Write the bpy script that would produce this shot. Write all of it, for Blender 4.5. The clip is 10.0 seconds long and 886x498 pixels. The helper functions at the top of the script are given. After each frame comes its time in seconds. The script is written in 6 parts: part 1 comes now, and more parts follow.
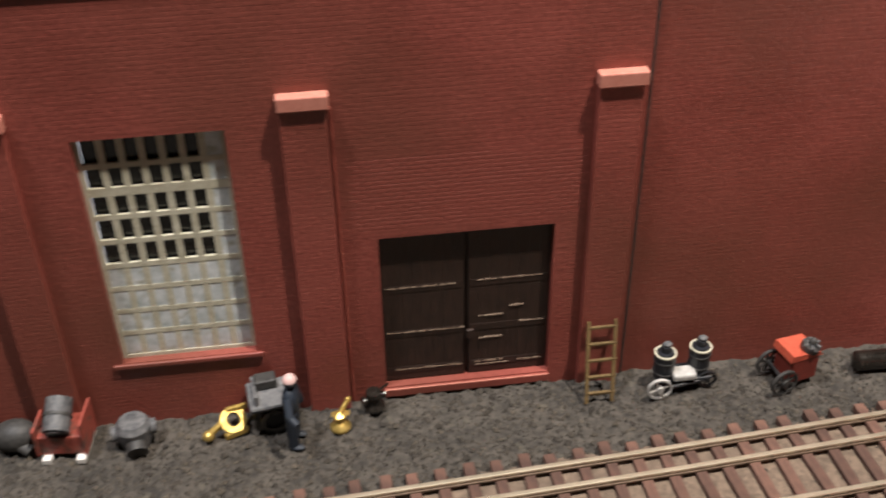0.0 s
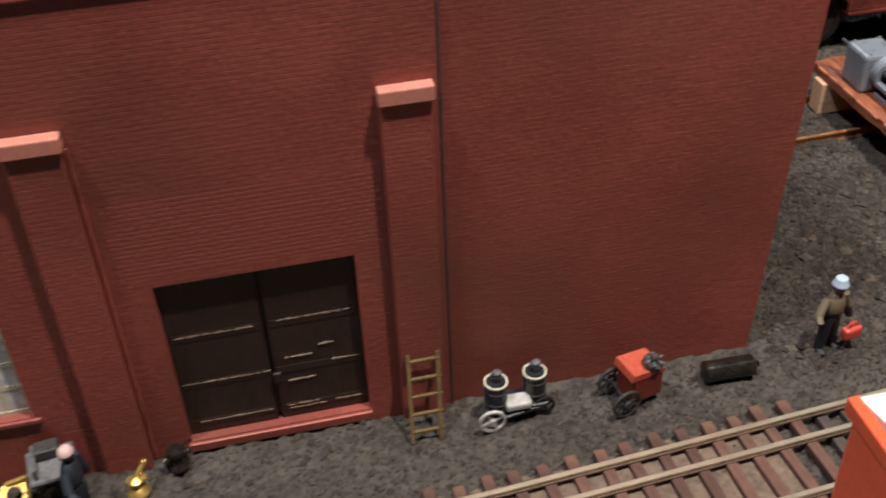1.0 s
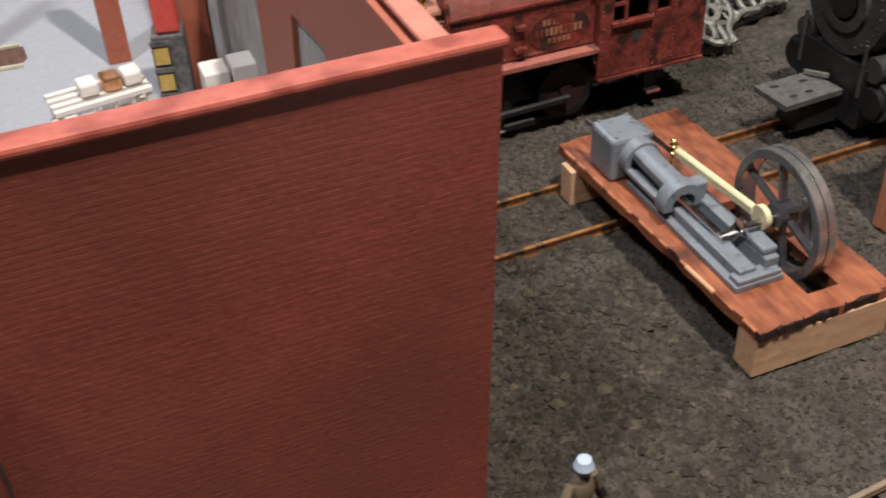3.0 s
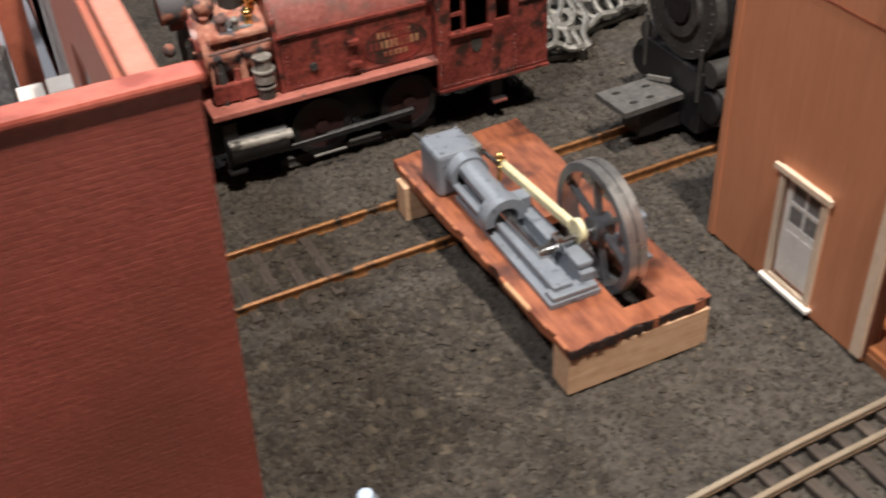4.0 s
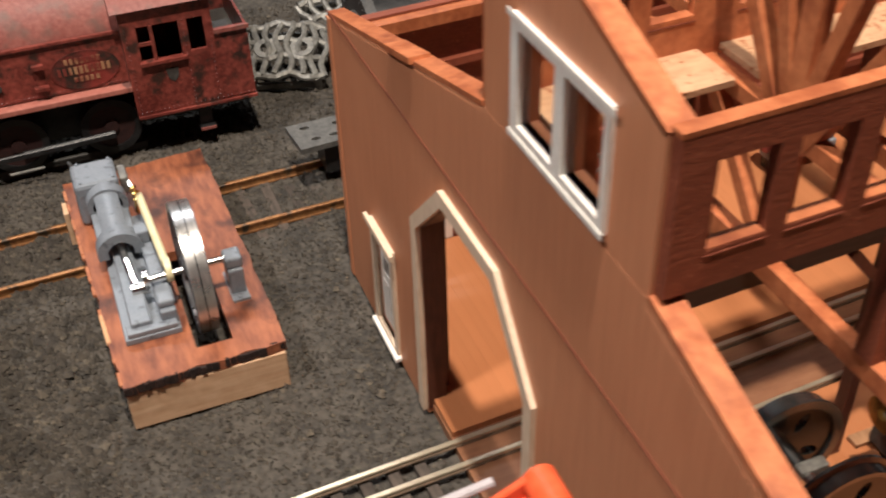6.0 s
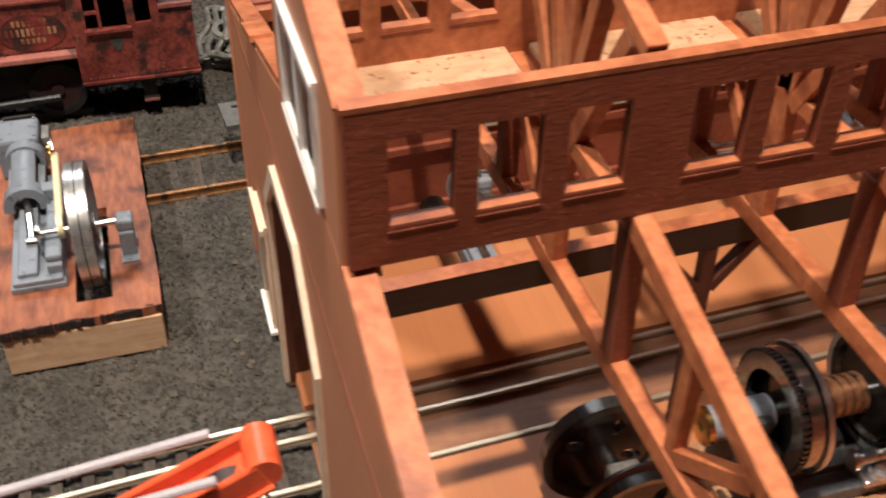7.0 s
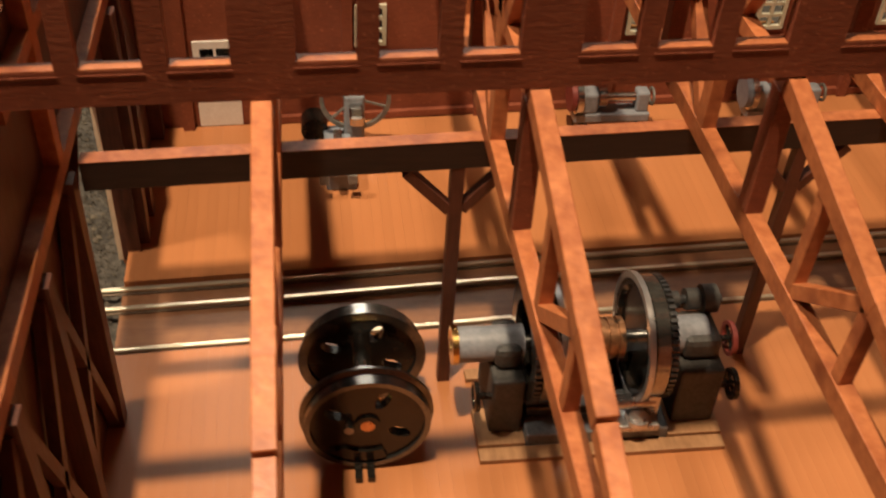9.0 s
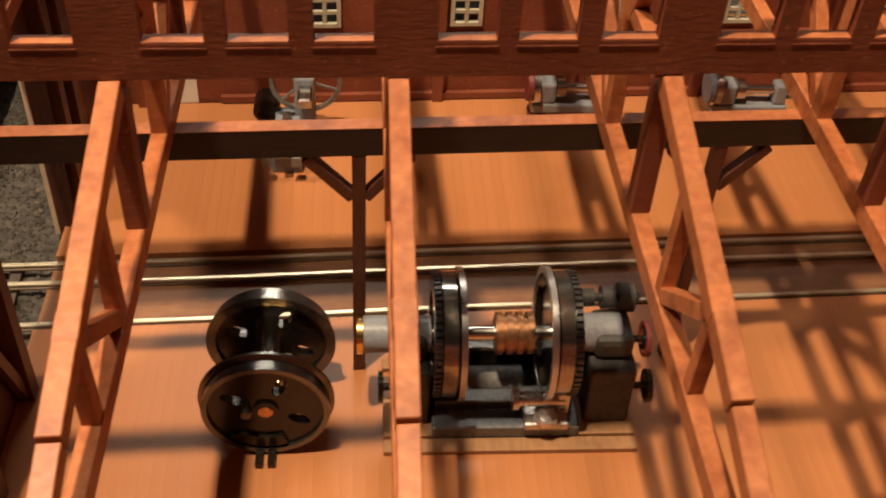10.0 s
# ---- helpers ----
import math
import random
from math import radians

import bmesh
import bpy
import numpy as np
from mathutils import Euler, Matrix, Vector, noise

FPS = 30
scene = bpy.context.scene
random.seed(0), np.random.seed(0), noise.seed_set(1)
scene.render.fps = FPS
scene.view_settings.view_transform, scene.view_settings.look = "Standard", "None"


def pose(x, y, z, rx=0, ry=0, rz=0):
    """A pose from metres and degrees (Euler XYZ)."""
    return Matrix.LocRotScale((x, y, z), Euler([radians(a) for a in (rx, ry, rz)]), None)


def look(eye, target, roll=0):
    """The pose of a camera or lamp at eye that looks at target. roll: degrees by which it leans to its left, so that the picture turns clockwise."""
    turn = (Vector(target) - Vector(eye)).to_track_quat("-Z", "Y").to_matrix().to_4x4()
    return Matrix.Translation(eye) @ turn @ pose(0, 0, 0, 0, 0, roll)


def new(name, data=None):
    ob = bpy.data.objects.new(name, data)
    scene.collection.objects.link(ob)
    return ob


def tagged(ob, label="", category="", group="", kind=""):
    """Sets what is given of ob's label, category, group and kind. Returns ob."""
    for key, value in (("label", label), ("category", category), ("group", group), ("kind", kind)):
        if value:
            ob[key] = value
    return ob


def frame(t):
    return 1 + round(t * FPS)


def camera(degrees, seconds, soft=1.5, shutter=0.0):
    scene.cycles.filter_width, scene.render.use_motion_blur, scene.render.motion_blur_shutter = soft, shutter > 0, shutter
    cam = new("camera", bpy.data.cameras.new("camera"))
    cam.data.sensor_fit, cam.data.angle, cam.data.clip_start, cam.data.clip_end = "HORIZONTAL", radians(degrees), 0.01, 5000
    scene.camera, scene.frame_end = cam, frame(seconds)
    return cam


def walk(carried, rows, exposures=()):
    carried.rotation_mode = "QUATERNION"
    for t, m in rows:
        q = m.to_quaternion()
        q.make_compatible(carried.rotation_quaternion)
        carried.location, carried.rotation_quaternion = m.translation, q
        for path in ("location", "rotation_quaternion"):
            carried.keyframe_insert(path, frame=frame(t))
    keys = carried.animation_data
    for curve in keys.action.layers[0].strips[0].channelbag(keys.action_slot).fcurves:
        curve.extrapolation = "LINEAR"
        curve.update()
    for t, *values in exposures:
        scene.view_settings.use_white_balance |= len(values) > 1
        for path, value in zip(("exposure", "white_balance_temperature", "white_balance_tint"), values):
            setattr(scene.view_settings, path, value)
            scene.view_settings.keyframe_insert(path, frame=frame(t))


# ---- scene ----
# All sizes below are centimetres of the model (1:87); U turns them into metres.
U = 0.01
cam = camera(44.6, 10.0, soft=1.9, shutter=0.5)
PATH = [
    (0, (-0.102, -2.745, 15.034), (0.101, -1.132, 13.87), -1.0),
    (0.5, (1.495, -1.819, 15.047), (1.734, -0.236, 13.848), -2.3),
    (1, (2.76, -0.681, 14.803), (3.062, 0.863, 13.568), -2.5),
    (1.5, (3.788, 0.848, 14.631), (4.178, 2.352, 13.371), -1.8),
    (2, (4.771, 2.427, 14.339), (5.261, 3.916, 13.096), -0.8),
    (2.2, (5.39, 2.878, 14.275), (5.899, 4.371, 13.045), -1.2),
    (3.5, (8.544, 3.662, 13.641), (9.143, 5.135, 12.429), -3.2),
    (4, (10.121, 3.099, 13.798), (10.748, 4.554, 12.577), -3.2),
    (4.5, (12.124, 2.235, 13.947), (12.758, 3.686, 12.724), -2.9),
    (5, (14.135, 1.442, 14.143), (14.77, 2.89, 12.919), -2.3),
    (5.5, (15.829, 0.842, 14.383), (16.462, 2.289, 13.157), -1.1),
    (5.7, (16.703, 0.487, 14.51), (17.306, 1.946, 13.282), -1.3),
    (6.8, (20.379, -1.478, 14.697), (20.847, 0.018, 13.455), -0.4),
    (7, (20.980, -1.815, 14.670), (21.432, -0.301, 13.440), 0.8),
    (7.5, (22.089, -2.457, 15.341), (22.533, -0.964, 14.087), 2.6),
    (8, (23.402, -3.127, 15.093), (23.807, -1.610, 13.854), 4.6),
    (8.5, (24.925, -3.624, 14.679), (25.229, -2.088, 13.434), 4.2),
    (9, (26.145, -3.801, 14.578), (26.385, -2.301, 13.277), 3.7),
    (9.5, (27.313, -3.810, 14.292), (27.513, -2.320, 12.973), 4.0),
    (10, (28.384, -3.741, 14.601), (28.536, -2.254, 13.272), 3.8),
]
walk(cam, [(t, look(Vector(eye) * U, Vector(target) * U, roll)) for t, eye, target, roll in PATH],
     [(0, 0.80, 4800, 10), (1, 0.46, 4800, 10), (2, 0.22, 4850, 10), (3.5, 0.54, 4850, 10), (4.5, 0.72, 5000, 10), (5.5, 0.53, 5050, 10),
      (7, 0.56, 5050, 10), (7.5, 0.5, 5200, 10), (8.5, 0.34, 6000, 10), (10, 0.26, 6300, 10)])

# ---- room light ----
world = bpy.data.worlds.new("room")
scene.world = world
world.use_nodes = True
world.node_tree.nodes["Background"].inputs[0].default_value = (1.0, 0.80, 0.62, 1)
world.node_tree.nodes["Background"].inputs[1].default_value = 0.16


def ceiling_lamp(name, eye, target, size, watts, colour):
    lamp = new(name, bpy.data.lights.new(name, "AREA"))
    lamp.data.size, lamp.data.energy, lamp.data.color = size * U, watts, colour
    lamp.matrix_world = look(Vector(eye) * U, Vector(target) * U)
    return lamp


ceiling_lamp("ceiling_lamp", (19.5, -0.6, 65), (19.5, 6, 0), 1.8, 4.7, (1.0, 0.75, 0.48))
ceiling_lamp("ceiling_lamp", (-26, 0, 92), (8, 12, 0), 8, 5.2, (1.0, 0.80, 0.58))
strip = ceiling_lamp("strip_lamp", (22, 125, 112), (18, 12, 0), 60, 5.0, (1.0, 0.86, 0.68))
strip.data.shape, strip.data.size_y = "RECTANGLE", 10 * U


# ---- materials ----
def nodes_of(name):
    m = bpy.data.materials.new(name)
    m.use_nodes = True
    t = m.node_tree
    return m, t, t.nodes["Principled BSDF"]


def mat(name, a, b, rough=0.7, metal=0.0, grain=40.0, blotch=4.0, bump=0.3, stretch=(1, 1, 1), vary=0.0, dirt=None, spread=(0.35, 0.65)):
    """Two tones mixed by grain and blotches (cycles per cm), with fine relief; dirt adds a third tone in patches."""
    m, t, p = nodes_of(name)
    n, l = t.nodes, t.links
    co = n.new("ShaderNodeTexCoord")
    mp = n.new("ShaderNodeMapping")
    mp.inputs["Scale"].default_value = stretch
    l.new(co.outputs["Object"], mp.inputs[0])
    fine, wide = n.new("ShaderNodeTexNoise"), n.new("ShaderNodeTexNoise")
    fine.inputs["Scale"].default_value, fine.inputs["Detail"].default_value = grain / U, 4
    wide.inputs["Scale"].default_value, wide.inputs["Detail"].default_value = blotch / U, 3
    l.new(mp.outputs[0], fine.inputs["Vector"])
    l.new(co.outputs["Object"], wide.inputs["Vector"])
    mixv = n.new("ShaderNodeMix")
    mixv.inputs[0].default_value = 0.45
    l.new(fine.outputs[0], mixv.inputs[2])
    l.new(wide.outputs[0], mixv.inputs[3])
    ramp = n.new("ShaderNodeMapRange")
    ramp.inputs[1].default_value, ramp.inputs[2].default_value = spread
    l.new(mixv.outputs[0], ramp.inputs[0])
    col = n.new("ShaderNodeMix")
    col.data_type = "RGBA"
    col.inputs[6].default_value, col.inputs[7].default_value = (*a, 1), (*b, 1)
    l.new(ramp.outputs[0], col.inputs[0])
    out = col.outputs[2]
    if dirt:
        colour, low, high, size = dirt
        pat = n.new("ShaderNodeTexNoise")
        pat.inputs["Scale"].default_value, pat.inputs["Detail"].default_value = size / U, 6
        l.new(co.outputs["Object"], pat.inputs["Vector"])
        edge = n.new("ShaderNodeMapRange")
        edge.inputs[1].default_value, edge.inputs[2].default_value = low, high
        l.new(pat.outputs[0], edge.inputs[0])
        second = n.new("ShaderNodeMix")
        second.data_type = "RGBA"
        second.inputs[7].default_value = (*colour, 1)
        l.new(edge.outputs[0], second.inputs[0])
        l.new(out, second.inputs[6])
        out = second.outputs[2]
    if vary:
        info, hsv = n.new("ShaderNodeObjectInfo"), n.new("ShaderNodeHueSaturation")
        span = n.new("ShaderNodeMapRange")
        span.inputs[3].default_value, span.inputs[4].default_value = 1 - vary, 1 + vary
        l.new(info.outputs["Random"], span.inputs[0])
        l.new(span.outputs[0], hsv.inputs["Value"])
        l.new(out, hsv.inputs["Color"])
        out = hsv.outputs[0]
    l.new(out, p.inputs["Base Color"])
    rr = n.new("ShaderNodeMapRange")
    rr.inputs[3].default_value, rr.inputs[4].default_value = max(0.05, rough - 0.1), min(1.0, rough + 0.1)
    l.new(wide.outputs[0], rr.inputs[0])
    l.new(rr.outputs[0], p.inputs["Roughness"])
    p.inputs["Metallic"].default_value = metal
    if bump:
        bp = n.new("ShaderNodeBump")
        bp.inputs["Strength"].default_value, bp.inputs["Distance"].default_value = bump, 0.02 * U
        l.new(fine.outputs[0], bp.inputs["Height"])
        l.new(bp.outputs[0], p.inputs["Normal"])
    return m


M = {}
M["brick"] = mat("painted_brick", (0.192, 0.044, 0.030), (0.275, 0.070, 0.048), 0.50, grain=11, blotch=0.6, bump=0.3,
                 dirt=((0.15, 0.046, 0.026), 0.42, 0.75, 0.22))
M["coping"] = mat("faded_red_coping", (0.33, 0.075, 0.048), (0.46, 0.13, 0.085), 0.5, grain=8, blotch=1.5, bump=0.3, dirt=((0.24, 0.05, 0.03), 0.5, 0.62, 2))
M["cap"] = mat("pink_stone_cap", (0.46, 0.175, 0.12), (0.54, 0.225, 0.16), 0.6, grain=12, bump=0.1)
M["door_brown"] = mat("dark_brown_boards", (0.016, 0.0085, 0.005), (0.034, 0.017, 0.0095), 0.55, grain=25, stretch=(1, 1, 0.1), bump=0.4)
M["scrape"] = mat("worn_edge", (0.16, 0.10, 0.06), (0.36, 0.28, 0.20), 0.7, grain=30)
M["glass_grey"] = mat("pale_mottled_glass", (0.40, 0.44, 0.42), (0.72, 0.74, 0.74), 0.35, grain=4, blotch=6, bump=0.05, dirt=((0.36, 0.36, 0.28), 0.56, 0.68, 3.5))
M["frame_grey"] = mat("weathered_cream_frame", (0.44, 0.41, 0.29), (0.60, 0.57, 0.44), 0.6, grain=20)
M["door_pane"] = mat("cloudy_grey_pane", (0.16, 0.15, 0.14), (0.24, 0.23, 0.22), 0.25, grain=10, bump=0.0)
M["pane_dark"] = mat("dark_pane", (0.012, 0.013, 0.013), (0.03, 0.03, 0.03), 0.2, grain=10, bump=0)
M["interior_grey"] = mat("pale_grey_wall", (0.42, 0.43, 0.45), (0.52, 0.52, 0.53), 0.8, grain=10)
M["interior_streaked"] = mat("streaked_grey_wall", (0.26, 0.25, 0.24), (0.52, 0.50, 0.48), 0.8, grain=9, blotch=1.2, stretch=(1, 1, 0.12), bump=0.2)
M["interior_floor"] = mat("blue_grey_floor", (0.33, 0.345, 0.385), (0.39, 0.40, 0.43), 0.6, grain=10)
M["column"] = mat("orange_brown_column", (0.30, 0.085, 0.045), (0.38, 0.12, 0.06), 0.6, grain=12)
M["ground"] = mat("cinder_ground", (0.026, 0.0225, 0.018), (0.080, 0.069, 0.055), 0.95, grain=7, blotch=0.9, bump=1.0, spread=(0.38, 0.62),
                  dirt=((0.094, 0.083, 0.060), 0.60, 0.76, 6))
M["grit"] = mat("cinder_grit", (0.034, 0.030, 0.025), (0.100, 0.087, 0.072), 0.95, grain=5, blotch=1.5, bump=0.5)
gm = M["grit"]
gn, gl = gm.node_tree.nodes, gm.node_tree.links
gp = gn["Principled BSDF"]
gi, gr, gx = gn.new("ShaderNodeNewGeometry"), gn.new("ShaderNodeValToRGB"), gn.new("ShaderNodeMix")
gr.color_ramp.elements[0].color, gr.color_ramp.elements[1].color = (0.58, 0.55, 0.51, 1), (1.45, 1.38, 1.18, 1)
gr.color_ramp.elements.new(0.8).color = (0.92, 0.88, 0.79, 1)
gx.data_type, gx.blend_type = "RGBA", "MULTIPLY"
gx.inputs[0].default_value = 1.0
gl.new(gi.outputs["Random Per Island"], gr.inputs[0])
gl.new(gp.inputs["Base Color"].links[0].from_socket, gx.inputs[6])
gl.new(gr.outputs[0], gx.inputs[7])
gl.new(gx.outputs[2], gp.inputs["Base Color"])
M["sand"] = mat("sandy_ballast", (0.085, 0.062, 0.042), (0.20, 0.145, 0.10), 0.95, grain=10, blotch=2, bump=0.9)
M["tie"] = mat("brown_sleeper", (0.060, 0.030, 0.020), (0.13, 0.068, 0.045), 0.8, grain=12, stretch=(1, 0.15, 1), vary=0.3)
M["tie_old"] = mat("grey_old_sleeper", (0.035, 0.028, 0.022), (0.085, 0.066, 0.052), 0.9, grain=12, stretch=(1, 0.15, 1), vary=0.3)
M["rail"] = mat("rail_side", (0.11, 0.075, 0.045), (0.19, 0.13, 0.08), 0.5, 0.3, grain=10)
M["rail_top"] = mat("rail_head", (0.64, 0.55, 0.39), (0.76, 0.67, 0.50), 0.32, 0.75, grain=3, blotch=0.8, bump=0.0)
M["rail_rust"] = mat("rusty_brass_rail", (0.20, 0.085, 0.028), (0.38, 0.185, 0.06), 0.5, 0.4, grain=8, bump=0.3, dirt=((0.06, 0.045, 0.03), 0.56, 0.64, 2.5))
M["siding"] = mat("red_cedar_siding", (0.44, 0.182, 0.083), (0.53, 0.232, 0.110), 0.55, grain=16, blotch=0.4, stretch=(1, 1, 0.06), bump=0.12)
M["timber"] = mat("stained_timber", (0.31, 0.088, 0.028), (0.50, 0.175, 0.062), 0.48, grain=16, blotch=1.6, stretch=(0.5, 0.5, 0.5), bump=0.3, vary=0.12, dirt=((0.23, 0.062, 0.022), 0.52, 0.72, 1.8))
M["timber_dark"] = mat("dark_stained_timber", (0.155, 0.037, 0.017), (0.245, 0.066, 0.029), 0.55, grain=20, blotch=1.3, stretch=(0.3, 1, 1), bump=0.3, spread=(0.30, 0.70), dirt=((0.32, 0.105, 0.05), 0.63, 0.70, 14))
# posts' own brown, also paints the shade on the gable's inner side
M["post_dark"] = mat("dark_walnut_and_shade", (0.055, 0.016, 0.009), (0.11, 0.034, 0.018), 0.5, grain=16, stretch=(1, 1, 0.1), bump=0.25)
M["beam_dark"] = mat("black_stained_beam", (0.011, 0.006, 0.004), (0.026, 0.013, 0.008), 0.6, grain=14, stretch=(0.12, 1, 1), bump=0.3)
M["walkboard"] = mat("bare_pale_board", (0.40, 0.23, 0.12), (0.54, 0.34, 0.19), 0.55, grain=9, blotch=2, stretch=(0.4, 1, 1), bump=0.5, dirt=((0.26, 0.09, 0.03), 0.60, 0.66, 9))
M["floor_wood"] = mat("oak_floor", (0.42, 0.161, 0.058), (0.455, 0.182, 0.068), 0.40, grain=4, blotch=0.4, stretch=(1, 0.08, 1), bump=0.0, vary=0.03)
M["pit"] = mat("track_bed_boards", (0.20, 0.085, 0.038), (0.28, 0.13, 0.06), 0.5, grain=10, stretch=(0.1, 1, 1), bump=0.1)
M["white"] = mat("white_paint", (0.70, 0.66, 0.60), (0.80, 0.77, 0.72), 0.5, grain=20, bump=0.1)
M["cream"] = mat("bare_basswood_trim", (0.60, 0.46, 0.32), (0.72, 0.58, 0.43), 0.6, grain=16, stretch=(1, 1, 0.15), bump=0.1)
M["base_board"] = mat("stained_pine_board", (0.12, 0.034, 0.015), (0.36, 0.126, 0.052), 0.55, grain=8, blotch=0.9, stretch=(1, 0.25, 1), bump=0.35, spread=(0.34, 0.66),
                      dirt=((0.055, 0.020, 0.013), 0.54, 0.72, 1.3))
M["raw_end"] = mat("charred_rough_edge", (0.008, 0.005, 0.004), (0.035, 0.014, 0.009), 0.85, grain=14, bump=1.0)
M["worn_board"] = mat("worn_orange_wood", (0.30, 0.10, 0.04), (0.44, 0.18, 0.08), 0.6, grain=14, bump=0.5)
M["wheel_grey"] = mat("dull_grey_wheel_paint", (0.10, 0.105, 0.115), (0.19, 0.195, 0.205), 0.4, 0.3, grain=12, bump=0.15)
M["chip"] = mat("freshly_chipped_wood", (0.55, 0.30, 0.14), (0.66, 0.40, 0.21), 0.7, grain=14)
M["raw_wood"] = mat("raw_pine_block", (0.50, 0.31, 0.17), (0.64, 0.43, 0.26), 0.7, grain=12, stretch=(0.1, 1, 1), bump=0.2)
M["engine_grey"] = mat("grey_engine_paint", (0.165, 0.185, 0.215), (0.215, 0.235, 0.265), 0.38, grain=18, blotch=3, bump=0.12, dirt=((0.09, 0.10, 0.12), 0.6, 0.7, 5))
M["rim_steel"] = mat("brushed_rim_steel", (0.42, 0.41, 0.40), (0.64, 0.62, 0.60), 0.30, 0.85, grain=20, bump=0.08, stretch=(1, 0.1, 0.1))
M["chrome_dark"] = mat("dark_chrome", (0.26, 0.24, 0.21), (0.44, 0.41, 0.36), 0.16, 0.92, grain=20, bump=0.05)
M["steel"] = mat("polished_steel", (0.50, 0.49, 0.47), (0.66, 0.65, 0.63), 0.22, 1.0, grain=20, bump=0.05, stretch=(1, 0.1, 0.1))
M["iron"] = mat("dark_iron", (0.045, 0.045, 0.047), (0.10, 0.10, 0.10), 0.35, 0.7, grain=16, bump=0.15)
M["brass"] = mat("brass", (0.70, 0.46, 0.13), (0.80, 0.58, 0.22), 0.22, 1.0, grain=10, bump=0.05)
M["gold_paint"] = mat("gold_paint", (0.58, 0.40, 0.08), (0.74, 0.54, 0.15), 0.33, 0.75, grain=10)
M["copper"] = mat("copper", (0.55, 0.27, 0.12), (0.68, 0.38, 0.19), 0.3, 0.9, grain=20, stretch=(1, 0.1, 0.1))
M["copper_dull"] = mat("dull_copper", (0.20, 0.095, 0.045), (0.36, 0.18, 0.085), 0.4, 0.7, grain=12, bump=0.2, dirt=((0.05, 0.03, 0.02), 0.55, 0.65, 4))
M["tyre"] = mat("polished_dark_tyre", (0.11, 0.108, 0.104), (0.19, 0.186, 0.178), 0.22, 0.85, grain=20, bump=0.04)
M["rod_cream"] = mat("cream_rod", (0.66, 0.60, 0.34), (0.74, 0.69, 0.44), 0.45, grain=10)
M["black"] = mat("black_paint", (0.008, 0.008, 0.009), (0.022, 0.021, 0.021), 0.38, grain=16, bump=0.2)
M["black_dusty"] = mat("dusty_black_metal", (0.018, 0.017, 0.016), (0.06, 0.056, 0.050), 0.6, grain=14, blotch=2, bump=0.3)
M["loco_red"] = mat("weathered_red_paint", (0.105, 0.022, 0.016), (0.26, 0.060, 0.042), 0.36, grain=9, blotch=1.8, bump=0.5, spread=(0.38, 0.64),
                    dirt=((0.035, 0.018, 0.014), 0.53, 0.66, 2.6))
M["board_pink"] = mat("dusty_pink_red_board", (0.27, 0.085, 0.060), (0.40, 0.150, 0.110), 0.6, grain=9, blotch=1.2, bump=0.3, dirt=((0.12, 0.05, 0.04), 0.6, 0.68, 2.5))
M["loco_top"] = mat("dusty_peeled_red_paint", (0.19, 0.050, 0.038), (0.29, 0.105, 0.082), 0.6, grain=9, blotch=1.6, bump=0.35,
                    dirt=((0.15, 0.082, 0.066), 0.50, 0.70, 2.0))
M["pink_dust"] = mat("dusty_pink_paint", (0.27, 0.085, 0.05), (0.52, 0.27, 0.18), 0.75, grain=7, blotch=2.6, bump=0.8, spread=(0.38, 0.62), dirt=((0.075, 0.07, 0.075), 0.50, 0.58, 2.2))
M["emblem"] = mat("faded_emblem_paint", (0.16, 0.026, 0.020), (0.22, 0.038, 0.028), 0.4, grain=10, dirt=((0.03, 0.02, 0.016), 0.42, 0.58, 1.6))
M["gold_faded"] = mat("faded_gold", (0.26, 0.12, 0.06), (0.42, 0.26, 0.13), 0.5, grain=6, dirt=((0.16, 0.035, 0.025), 0.42, 0.56, 3))
M["wheel_red"] = mat("dull_red_wheel", (0.018, 0.008, 0.008), (0.040, 0.014, 0.012), 0.6, grain=12)
M["silver"] = mat("silver_casting", (0.13, 0.125, 0.115), (0.26, 0.25, 0.22), 0.5, 0.4, grain=10, bump=0.4)
M["jacket"] = mat("worn_bright_jacket", (0.20, 0.19, 0.165), (0.36, 0.34, 0.30), 0.55, 0.3, grain=10, bump=0.3, dirt=((0.06, 0.055, 0.05), 0.56, 0.64, 3))
M["pilot_brown"] = mat("dusty_brown_red_paint", (0.085, 0.045, 0.038), (0.17, 0.095, 0.080), 0.75, grain=10, blotch=2, bump=0.5)
M["deck"] = mat("grey_cast_deck", (0.075, 0.072, 0.067), (0.14, 0.134, 0.122), 0.6, 0.2, grain=10, bump=0.2)
M["crane"] = mat("orange_plastic", (0.62, 0.085, 0.022), (0.70, 0.115, 0.035), 0.32, grain=10, bump=0.05)
M["cable"] = mat("grey_cord", (0.34, 0.31, 0.32), (0.46, 0.42, 0.43), 0.7, grain=30, bump=0.5)
M["orange_box"] = mat("orange_red_paint", (0.36, 0.058, 0.028), (0.47, 0.095, 0.045), 0.5, grain=12)
M["olive"] = mat("old_yellow_paint", (0.085, 0.055, 0.018), (0.16, 0.105, 0.035), 0.6, grain=20)
M["grey_dust"] = mat("grey_dusty_casting", (0.045, 0.046, 0.05), (0.17, 0.165, 0.16), 0.6, 0.1, grain=10, bump=0.4)
M["pale_wheel"] = mat("pale_dusty_wheel_paint", (0.30, 0.29, 0.27), (0.52, 0.50, 0.46), 0.6, grain=10, bump=0.3)
M["drum_black"] = mat("satin_black_enamel", (0.008, 0.009, 0.012), (0.022, 0.023, 0.028), 0.42, grain=14, bump=0.2)
